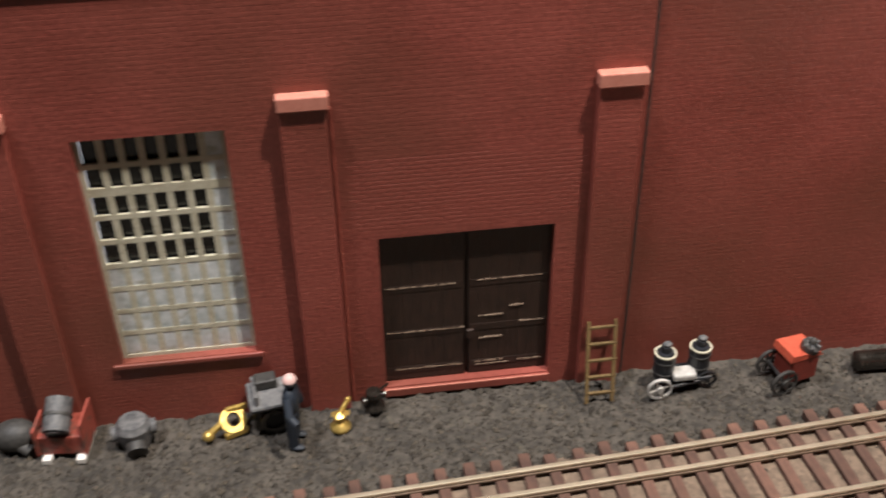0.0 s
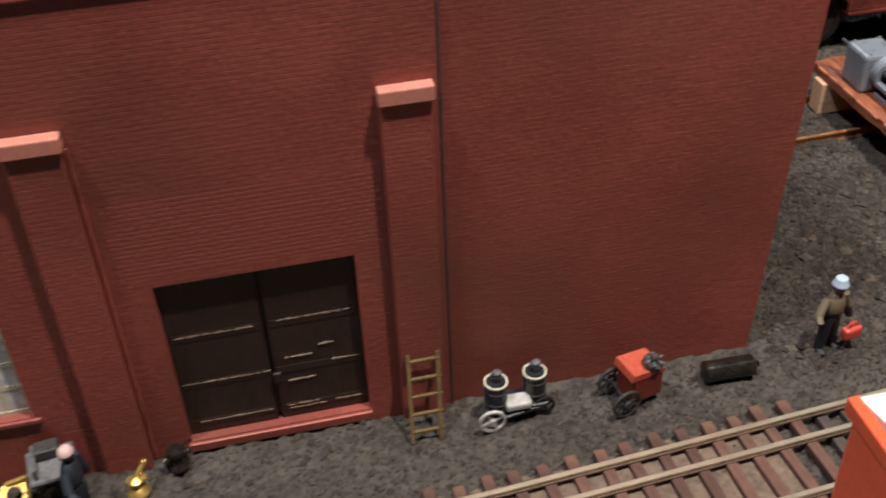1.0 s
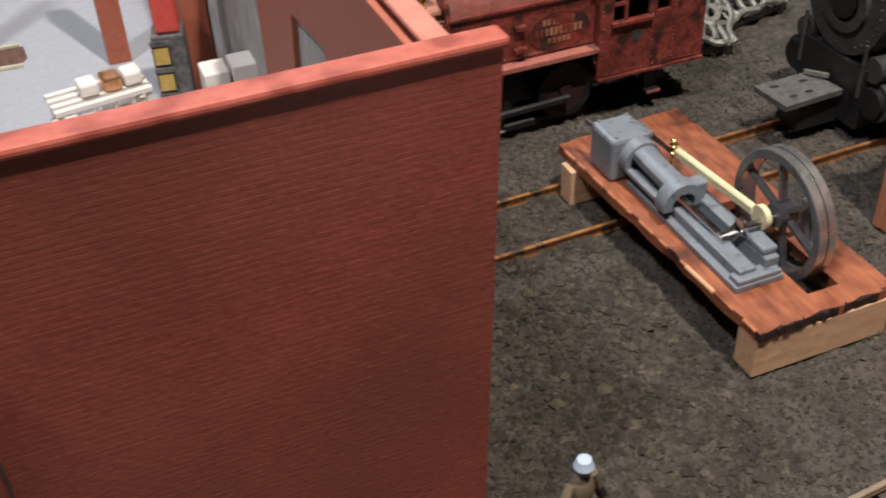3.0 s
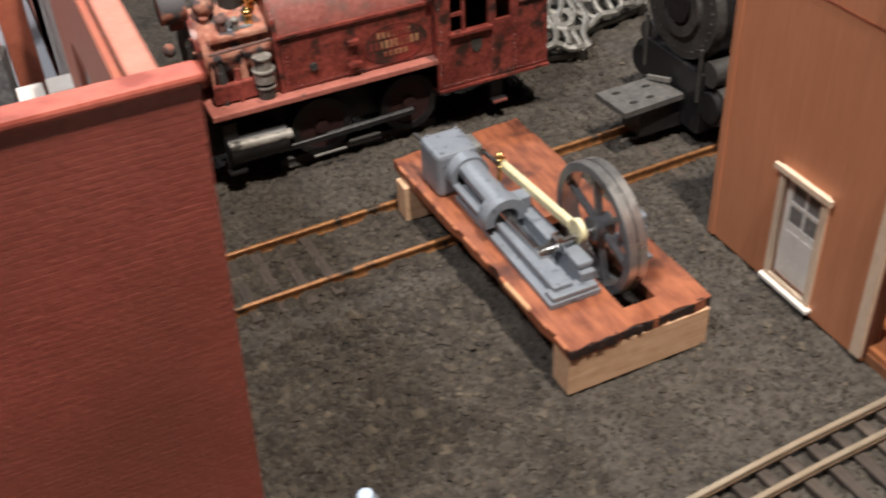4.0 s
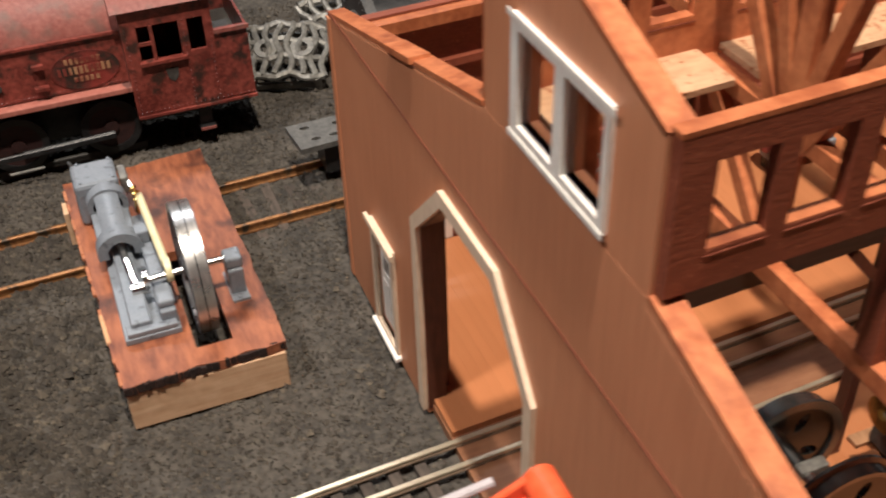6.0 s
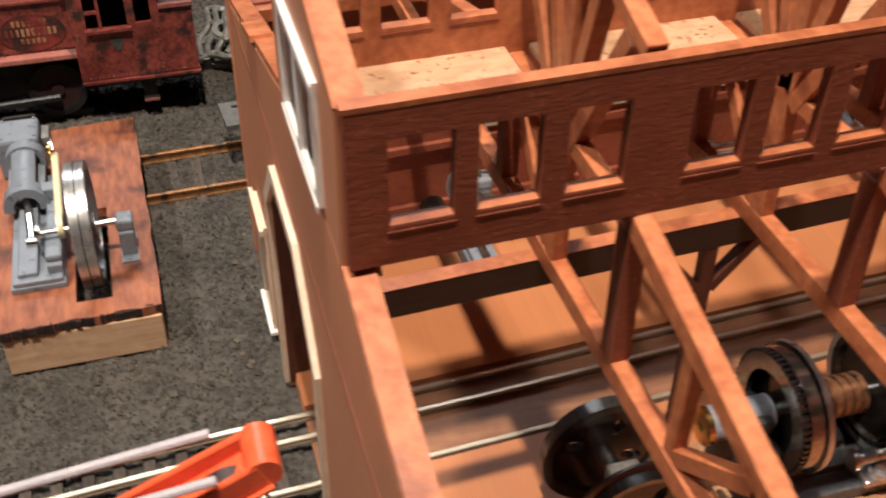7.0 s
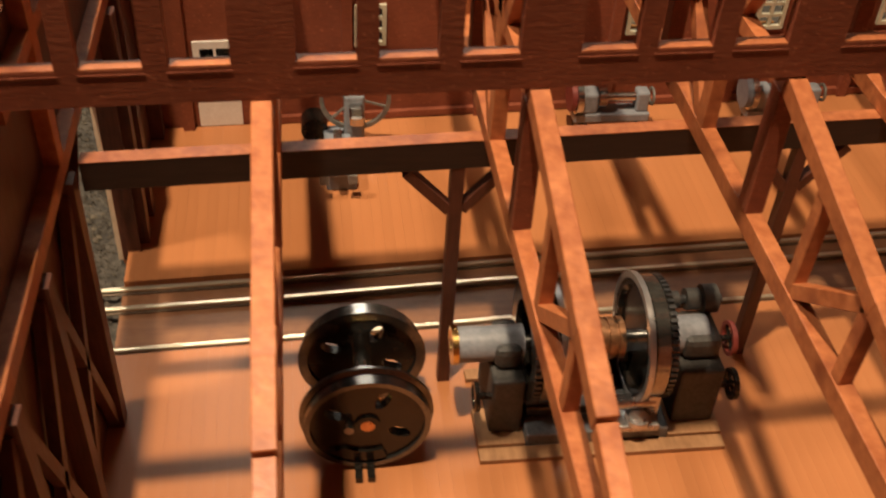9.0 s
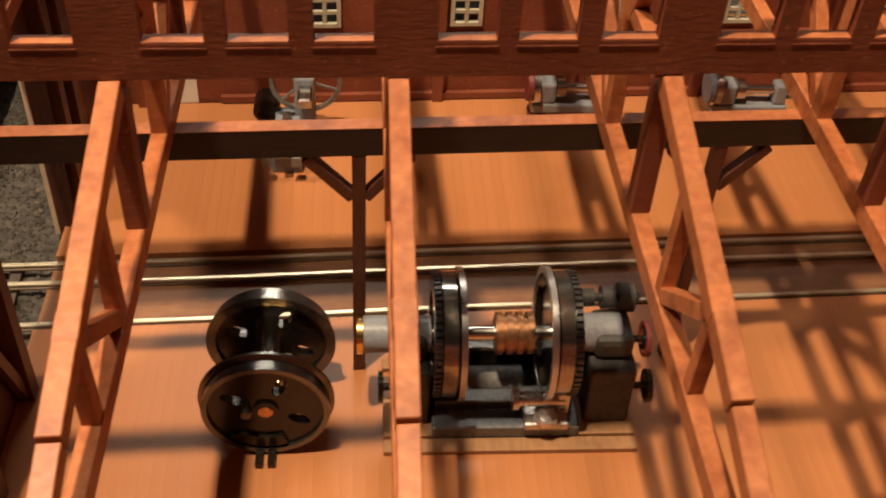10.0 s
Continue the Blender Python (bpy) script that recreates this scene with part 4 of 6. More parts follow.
def build_engine():
    e = thing("steam_engine", (0, 0, 1.09), "grey horizontal stationary steam engine with a polished flywheel", "steam engine")
    g = "engine_grey"
    bed = B()
    box(bed, 17.56, 18.6, 15.68, 19.6, 0.001, 0.13, 0.02)
    part("bed_plate", bed, g, e)
    part("bed", box(B(), 17.72, 18.1, 15.85, 19.6, 0.131, 0.34, 0.03), g, e)
    part("bed", box(B(), 18.28, 18.58, 15.85, 18.4, 0.131, 0.44, 0.03), g, e)
    part("bed_end", box(B(), 17.62, 18.55, 15.7, 16.0, 0.13, 0.24, 0.02), g, e)
    part("bearing_pedestal", box(B(), 18.27, 18.60, 15.95, 16.62, 0.441, 0.60, 0.05), g, e)
    cyl = part("cylinder_block", box(B(), 17.30, 18.22, 19.78, 20.72, 0.0, 1.0, 0.09), g, e, "square grey cylinder block")
    for x in (17.46, 18.12):
        for y in (19.9, 20.64):
            part("bolt", rod(B(), (x, y, 1.0), (x, y, 1.025), 0.035, 8), g, cyl)
    for x in (17.44, 18.14):
        for z in (0.2, 0.86):
            part("bolt", rod(B(), (x, 20.76, z), (x, 20.81, z), 0.05, 8), g, cyl)
    part("drain_cock", rod(B(), (17.4, 20.7, 0.85), (17.32, 20.95, 0.92), 0.05, 8), "iron", cyl)
    part("neck_ring", lathe(B(), [(0.30, -0.16), (0.42, -0.16), (0.42, 0.16), (0.30, 0.16)], (17.88, 19.66, 0.56), (0, 1, 0), 28), g, e, smooth=True)
    for sx in (-1, 1):
        part("guide_bar", box(B(), 17.88 + sx * 0.30 - 0.08, 17.88 + sx * 0.30 + 0.08, 18.3, 19.6, 0.34, 0.45, 0.02), g, e)
    trunk = B()
    lathe(trunk, [(0.28, 0), (0.40, 0), (0.36, 0.5), (0.34, 1.25), (0.25, 1.25)], (17.88, 19.55, 0.52), (0, -1, 0), 32)
    bmesh.ops.bisect_plane(trunk, geom=trunk.verts[:] + trunk.edges[:] + trunk.faces[:], plane_co=(0, 0, 0.62), plane_no=(0, 0, -1), clear_outer=True)
    for sx in (-1, 1):
        bmesh.ops.bisect_plane(trunk, geom=trunk.verts[:] + trunk.edges[:] + trunk.faces[:], plane_co=(17.88 + sx * 0.24, 0, 0), plane_no=(sx, 0, 0), clear_outer=True)
    bmesh.ops.holes_fill(trunk, edges=[x for x in trunk.edges if x.is_boundary])
    part("guide_trunk", trunk, g, e, "rounded open guide trunk", smooth=True)
    arch = B()
    lathe(arch, [(0.26, -0.17), (0.46, -0.17), (0.46, 0.17), (0.26, 0.17)], (17.9, 18.15, 0.42), (0, 1, 0), 32)
    bmesh.ops.bisect_plane(arch, geom=arch.verts[:] + arch.edges[:] + arch.faces[:], plane_co=(0, 0, 0.34), plane_no=(0, 0, -1), clear_outer=True)
    bmesh.ops.holes_fill(arch, edges=[x for x in arch.edges if x.is_boundary])
    part("crosshead_arch", arch, g, e, smooth=True)
    part("guide_rib", box(B(), 18.22, 18.5, 18.1, 18.42, 0.44, 0.72, 0.03), g, e)
    part("piston_rod", rod(B(), (17.9, 19.5, 0.52), (17.9, 18.0, 0.46), 0.055, 10), "steel", e, smooth=True)
    part("connecting_rod", bar(B(), (17.9, 18.25, 0.52), (18.0, 16.85, 0.40), 0.15, 0.13, (1, 0, 0), 0.035), "steel", e, "bright connecting rod")
    part("crank_pin", rod(B(), (17.90, 16.80, 0.38), (18.16, 16.80, 0.38), 0.13, 16), "steel", e, smooth=True)
    crank = B()
    bar(crank, (18.19, 16.80, 0.38), (18.19, 16.58, 0.76), 0.09, 0.26, (1, 0, 0), 0.02)
    rod(crank, (18.145, 16.80, 0.38), (18.235, 16.80, 0.38), 0.14, 18)
    rod(crank, (18.145, 16.58, 0.76), (18.235, 16.58, 0.76), 0.15, 18)
    part("crank", crank, "steel", e, "bright rounded crank arm", smooth=True)
    part("crankshaft", rod(B(), (18.16, 16.5, 0.76), (19.95, 16.55, 0.78), 0.07, 14), "steel", e, smooth=True)
    part("valve_chest", box(B(), 18.242, 18.42, 20.0, 20.55, 0.45, 0.85, 0.03), "silver", e)
    part("valve_rod", bar(B(), (18.36, 20.2, 0.75), (18.5, 19.35, 0.66), 0.07, 0.07), "steel", e)
    part("eccentric_rod", bar(B(), (18.52, 19.4, 0.72), (18.62, 16.75, 0.84), 0.15, 0.22, (1, 0, 0), 0.04), "rod_cream", e, "cream painted eccentric rod")
    part("eccentric", rod(B(), (18.57, 16.58, 0.82), (18.69, 16.58, 0.82), 0.24, 20), "rod_cream", e, smooth=True)
    oil = part("oiler", rod(B(), (18.44, 19.3, 0.4), (18.44, 19.3, 1.0), 0.045, 10), "brass", e, "small brass oil cup", smooth=True)
    for z in (0.72, 0.88, 1.02):
        part("oiler_cup", ball(B(), (18.44, 19.3, z), 0.07, (1, 1, 0.6), 10), "brass", oil, smooth=True)
    part("oiler_arm", rod(B(), (18.36, 19.36, 0.92), (18.54, 19.24, 0.92), 0.03, 8), "brass", oil)
    rim = spoked_wheel(e, (19.09, 16.55, 0.78), (1, 0, 0), 1.28, 0.17, 0.36, 0.24, 6, ("rim_steel", "wheel_grey"))
    part("rim_groove", lathe(B(), [(1.26, -0.012), (1.286, -0.012), (1.286, 0.012), (1.26, 0.012)], (19.09, 16.55, 0.78), (1, 0, 0), 56), "iron", rim)
    for s in (-1, 1):
        part("rim_side", lathe(B(), [(1.10, 0), (1.262, 0), (1.262, s * 0.012), (1.10, s * 0.012)], (19.09 + s * 0.181, 16.55, 0.78), (1, 0, 0), 56), "wheel_grey", rim, "dull grey rim side", smooth=True)
    ped = part("outer_bearing", box(B(), 19.68, 19.98, 16.3, 16.85, 0.001, 0.62, 0.04), g, e, "grey outer bearing block")
    part("bearing_cap", box(B(), 19.66, 20.0, 16.35, 16.75, 0.621, 0.86, 0.05), g, ped)
    for y in (16.2, 16.95):
        part("bolt", rod(B(), (19.83, y, 0.0), (19.83, y, 0.08), 0.06, 8), g, ped)
    part("bearing_foot", box(B(), 19.66, 20.0, 16.1, 17.05, 0.0005, 0.06), g, ped)


build_engine_stand()
build_engine()


# ---- red switching locomotive ----
def rivets(bm, pts, r=0.022):
    for p in pts:
        bmesh.ops.create_icosphere(bm, subdivisions=1, radius=r, matrix=Matrix.Translation(p))
    return bm


def build_red_loco():
    L = thing("red_locomotive", (0, 0, 0), "weathered red saddle-tank switching locomotive with dusty peeling paint", "locomotive")
    yn, yf, yc = 23.6, 26.4, 25.0
    red, top = "loco_red", "loco_top"
    part("running_board", box(B(), 13.75, 19.1, yn, yf, 1.92, 2.06, 0.02), "board_pink", L, "dusty pink-red running board")
    # saddle tank: rounded shoulders
    tank = B()
    prof = [(23.9, 2.06), (23.9, 3.36), (24.02, 3.78), (24.35, 4.22), (24.75, 4.42), (25.25, 4.42), (25.65, 4.22), (25.98, 3.78), (26.1, 3.36), (26.1, 2.06)]
    plate(tank, prof, [], across(15.5), 0, 3.6)
    tk = part("saddle_tank", tank, top, L, "dusty red saddle tank", smooth=True)
    part("tank_side", box(B(), 15.52, 19.08, 23.86, 23.899, 2.1, 3.36), red, tk, "glossier red tank side")
    part("tank_ledge", box(B(), 15.45, 19.1, 23.80, 23.899, 3.36, 3.44, 0.012), red, tk)
    part("tank_front_band", plate(B(), [(y - 0.03 if y < yc else y + 0.03, z) for y, z in prof], [], across(15.4), 0, 0.1), red, tk)
    part("rivet_row", rivets(B(), [(15.62, 23.86, 2.2 + 0.1 * k) for k in range(12)] + [(15.7 + 0.1 * k, 23.86, 2.16) for k in range(33)], 0.02), red, tk)
    part("grab_step", box(B(), 17.02, 17.28, 23.74, 23.859, 2.86, 2.96), red, tk)
    part("grab_step", box(B(), 16.98, 17.3, 23.7, 23.859, 2.34, 2.42), red, tk)
    part("filler_plug", rod(B(), (16.2, 23.86, 2.55), (16.2, 23.80, 2.55), 0.09, 14), "black_dusty", tk)
    for x, r in ((16.5, 0.36), (17.6, 0.22)):
        part("dome", ball(B(), (x, 25.0, 4.40), r, (1, 1, 0.75), 18), top, tk, smooth=True)
    # oval emblem of plain bars
    oval = B()
    lathe(oval, [(0.0, 0.0), (0.5, 0.0), (0.5, 0.012)], (0, 0, 0), (0, -1, 0), 36, False)
    bmesh.ops.scale(oval, vec=(1.55, 1, 0.95), verts=oval.verts)
    bmesh.ops.translate(oval, vec=(18.17, 23.858, 2.62), verts=oval.verts)
    em = part("emblem", oval, "emblem", tk, "dark worn oval emblem with illegible gold lettering")
    part("emblem_rim", lathe_oval((18.17, 23.855, 2.62), 0.78, 0.48, 0.03), "emblem", em)
    for z, x0, x1, h in ((2.80, 17.74, 18.60, 0.14), (2.54, 17.55, 18.79, 0.19), (2.34, 17.88, 18.50, 0.12)):
        n = int((x1 - x0) / 0.12)
        for i in range(n):
            a = x0 + (x1 - x0) * i / n
            part("letter_bar", box(B(), a, a + 0.075, 23.835, 23.849, z, z + h), "gold_faded", em)
    # cab
    cab_z = 3.95
    near_holes = [rect(19.45, 20.42, 2.62, 3.5), rect(20.62, 21.0, 2.68, 3.5)]
    cab = part("cab_side", plate(B(), rect(19.1, 21.2, 1.22, cab_z), near_holes, along(23.62), 0, 0.08), red, L, "red riveted cab side with window openings")
    part("cab_window_bar", box(B(), 19.74, 19.82, 23.6, 23.66, 2.62, 3.5), red, cab)
    part("cab_window_bar", box(B(), 19.45, 19.74, 23.61, 23.66, 3.02, 3.10), red, cab)
    part("window_ledge", box(B(), 19.4, 20.5, 23.52, 23.619, 2.54, 2.615), red, cab)
    part("cab_side", box(B(), 19.1, 21.2, 26.3, 26.38, 1.22, cab_z), red, L)
    part("cab_end", box(B(), 19.1, 19.18, 23.702, 26.298, 2.0, cab_z), red, L)
    part("cab_end", box(B(), 21.12, 21.2, 23.702, 26.298, 1.22, cab_z), red, L)
    roof = B()
    plate(roof, [(23.5, 3.96), (23.7, 4.14), (24.3, 4.38), (25.0, 4.46), (25.7, 4.38), (26.3, 4.14), (26.5, 3.96)], [], across(18.95), 0, 2.4)
    part("cab_roof", roof, top, L, "dusty red cab roof", smooth=True)
    part("bunker", plate(B(), rect(21.2, 22.0, 1.25, 3.1), [], along(23.64), 0, 0.06), red, L, "red coal bunker side")
    part("bunker", box(B(), 21.2, 22.0, 26.3, 26.36, 1.25, 3.1), red, L)
    part("bunker_end", box(B(), 21.94, 22.0, 23.702, 26.298, 1.25, 3.1), red, L)
    part("bunker_rail", box(B(), 21.2, 22.04, 23.58, 23.639, 3.0, 3.1), top, L)
    part("bunker_floor", box(B(), 21.2, 21.939, 23.702, 26.298, 2.3, 2.36), "black_dusty", L)
    pts = [(19.2 + 0.11 * k, 23.62, 1.30) for k in range(26)] + [(19.2, 23.62, 1.4 + 0.11 * k) for k in range(22)] + [(21.12, 23.62, 1.4 + 0.11 * k) for k in range(16)] + [(20.52, 23.62, 1.4 + 0.11 * k) for k in range(20)]
    part("rivet_row", rivets(B(), pts, 0.018), red, cab)
    part("shield_emblem", plate(B(), [(19.95, 2.35), (20.25, 2.35), (20.22, 2.1), (20.1, 1.98), (19.98, 2.1)], [], along(23.605), 0, 0.014), "black_dusty", cab, "faded dark shield emblem")
    part("footboard", box(B(), 19.1, 22.02, 23.56, 26.44, 1.16, 1.219), red, L)
    # boiler front, headlamp, stack, pumps
    boiler = part("boiler", rod(B(), (13.9, yc, 3.05), (15.4, yc, 3.05), 0.86, 36), "pink_dust", L, "dusty pink boiler front with bare patches", smooth=True)
    part("boiler_jacket", box(B(), 14.05, 15.38, 24.1, 25.9, 3.45, 3.62, 0.05), "pink_dust", boiler)
    part("smokebox_ring", lathe(B(), [(0.3, 0), (0.9, 0), (0.9, 0.12), (0.3, 0.12)], (13.9, yc, 3.05), (-1, 0, 0), 36), red, boiler, smooth=True)
    part("smokebox_door", rod(B(), (13.78, yc, 3.05), (13.66, yc, 3.05), 0.62, 28, 0.5), "black_dusty", boiler, smooth=True)
    part("bolt_ring", rivets(B(), [(13.77, yc + 0.78 * math.cos(a), 3.05 + 0.78 * math.sin(a)) for a in np.arange(0, 6.28, 0.4)], 0.05), "pink_dust", boiler)
    part("headlamp", rod(B(), (13.25, yc - 0.35, 4.25), (13.8, yc - 0.35, 4.25), 0.32, 20), "pink_dust", L, "dusty pink headlamp", smooth=True)
    part("headlamp_bracket", box(B(), 13.4, 13.7, yc - 0.5, yc - 0.2, 3.8, 3.98), red, L)
    part("bell", ball(B(), (14.2, yc - 0.3, 4.15), 0.26, (1, 1, 1), 14), "pink_dust", L, smooth=True)
    part("smokestack", rod(B(), (14.85, yc, 3.7), (14.85, yc, 5.4), 0.26, 20, 0.3), "black_dusty", L, "dusty smokestack", smooth=True)
    part("brass_dome", ball(B(), (15.3, yc, 4.05), 0.28, (1, 1, 1.1), 14), "brass", L, smooth=True)
    for z, r in ((2.06, 0.2), (2.45, 0.23), (2.75, 0.18)):
        part("air_pump", rod(B(), (15.1, 23.95, z), (15.1, 23.95, z + 0.26), r, 16), "black_dusty" if z < 2.4 else "jacket", L, smooth=True)
        part("pump_band", rod(B(), (15.1, 23.95, z + 0.261), (15.1, 23.95, z + 0.30), r + 0.03, 16), "jacket", L, smooth=True)
    for k, x in enumerate((14.2, 14.55)):
        part("pipe", rod(B(), (x, 24.02, 2.06), (x, 24.1, 2.8), 0.06, 8), red if k else "black_dusty", L, smooth=True)
    # running gear; wheels and rods are coloured black for the shade they stand in
    part("frame", box(B(), 13.6, 22.0, 24.45, 25.55, 0.62, 1.6), "black", L, "black underframe")
    for x in (16.25, 18.45):
        for y in (24.05, 25.95):
            w = part("wheel", lathe(B(), [(0.55, -0.09), (0.72, -0.09), (0.72, 0.09), (0.55, 0.09)], (x, y, 0.93), (0, 1, 0), 40), "black", L, "driving wheel with dull red centre, blackened for the shade", smooth=True)
            part("wheel_centre", rod(B(), (x, y - 0.06, 0.93), (x, y + 0.06, 0.93), 0.56, 30), "wheel_red", w, smooth=True)
            part("crank_hub", rod(B(), (x, y - 0.12 if y < yc else y + 0.12, 0.93), (x, y, 0.93), 0.16, 14), "wheel_red", w, smooth=True)
    part("side_rod", bar(B(), (16.3, 23.86, 0.72), (18.5, 23.86, 0.78), 0.08, 0.17, (0, 1, 0), 0.02), "black", L)
    part("main_rod", bar(B(), (15.3, 23.78, 0.72), (18.5, 23.78, 0.80), 0.07, 0.15, (0, 1, 0), 0.02), "black", L, "main rod blackened for the shade under the locomotive")
    part("cylinder", rod(B(), (14.0, 23.95, 0.98), (15.35, 23.95, 0.98), 0.36, 22), "black", L, "dark cylinder with a bright jacket", smooth=True)
    part("valve_chest", rod(B(), (14.02, 23.72, 1.16), (15.45, 23.72, 1.12), 0.13, 16), "jacket", L, smooth=True)
    part("drain_pipe", rod(B(), (15.9, 23.7, 0.36), (16.7, 23.72, 0.36), 0.035, 8), "silver", L)
    for x in (14.1, 20.7):
        st = part("step", box(B(), x - 0.2, x + 0.2, 23.62, 23.85, 0.5, 0.56), "black", L)
        part("step_hanger", box(B(), x - 0.16, x + 0.16, 23.80, 23.849, 0.561, 1.7 if x < 15 else 1.15), "black", st)
    part("step_edge", box(B(), 20.52, 20.88, 23.58, 23.618, 0.5, 0.56), "loco_top", L)
    part("boiler_band", box(B(), 13.95, 15.4, 23.98, 24.12, 2.1, 2.55, 0.04), red, L, "red casing under the boiler")
    part("pilot_beam", box(B(), 12.92, 13.28, 23.4, 26.5, 0.75, 1.75, 0.05), "pilot_brown", L, "dusty red-brown pilot beam")
    part("pilot_step", box(B(), 12.4, 12.95, 23.35, 23.75, 0.36, 0.46, 0.02), "black_dusty", L)
    part("pilot_post", bar(B(), (12.66, 23.42, 0.2), (12.60, 23.5, 0.95), 0.14, 0.16, (1, 0, 0), 0.03), "pilot_brown", L, "dusty pink step post")
    part("pilot_post", bar(B(), (12.5, 23.7, 0.9), (12.42, 23.75, 1.5), 0.12, 0.14, (1, 0, 0), 0.03), "pilot_brown", L)
    part("pilot_post", box(B(), 12.75, 13.0, 25.4, 25.7, 0.3, 1.9, 0.03), "pilot_brown", L)
    part("coupler", box(B(), 11.9, 12.92, 24.4, 24.75, 0.75, 1.1, 0.06), "black", L)
    part("coupler_knuckle", rod(B(), (11.9, 24.55, 0.7), (11.9, 24.55, 1.2), 0.2, 12), "black", L)
    part("smokebox_step", box(B(), 13.0, 13.7, 24.2, 25.8, 1.8, 2.0, 0.03), "black", L)
    for k, (x, y, z, r) in enumerate(((13.35, 24.4, 2.2, 0.12), (13.5, 24.25, 2.55, 0.14), (13.45, 24.3, 2.9, 0.12), (13.3, 24.6, 3.35, 0.14))):
        part("lamp_fitting", ball(B(), (x, y, z), r, (1, 1, 1.1), 10), "pink_dust" if k % 2 else "pilot_brown", L, smooth=True)
    part("hand_rail", rod(B(), (13.55, 24.1, 2.0), (13.6, 24.05, 3.6), 0.035, 8), "black_dusty", L)
    rng = random.Random(12)
    for k in range(9):
        x = 14.0 + 0.16 * k
        part("feed_pipe", rod(B(), (x, 24.12 + rng.uniform(-0.06, 0.06), 2.1), (x + rng.uniform(-0.12, 0.12), 24.16, 2.75 + rng.uniform(0, 0.5)), rng.uniform(0.03, 0.07), 8),
             rng.choice(("pink_dust", "black_dusty", "pilot_brown")), L, smooth=True)
    for x, y, z, r, m in ((14.45, 24.35, 3.68, 0.14, "pilot_brown"), (14.72, 24.25, 3.66, 0.10, "jacket"), (15.05, 24.4, 3.7, 0.13, "brass"), (15.2, 24.7, 3.9, 0.16, "brass"), (14.15, 24.6, 3.7, 0.12, "pink_dust")):
        part("turret_valve", rod(B(), (x, y, z - 0.1), (x, y, z + 0.18), r * 0.7, 10), m, L, smooth=True)
        part("turret_cap", ball(B(), (x, y, z + 0.2), r, (1, 1, 0.7), 10), m, L, smooth=True)
    part("jacket_patch", box(B(), 14.55, 15.1, 24.25, 24.7, 3.621, 3.65, 0.02), "engine_grey", boiler, "bare blue-grey patch on the jacket")
    part("grab_pipe", rod(B(), (14.0, 24.02, 3.3), (15.4, 24.02, 3.35), 0.035, 8), "pilot_brown", L, smooth=True)
    part("front_pipe", rod(B(), (13.45, 24.3, 2.0), (13.2, 24.05, 0.8), 0.06, 8), "black", L, smooth=True)


def lathe_oval(c, a, b, w):
    bm = B()
    lathe(bm, [(1.0 - w, 0.0), (1.0, 0.0), (1.0, 0.014), (1.0 - w, 0.014)], (0, 0, 0), (0, -1, 0), 40)
    bmesh.ops.scale(bm, vec=(a, 1, b), verts=bm.verts)
    bmesh.ops.translate(bm, vec=c, verts=bm.verts)
    return bm


build_red_loco()


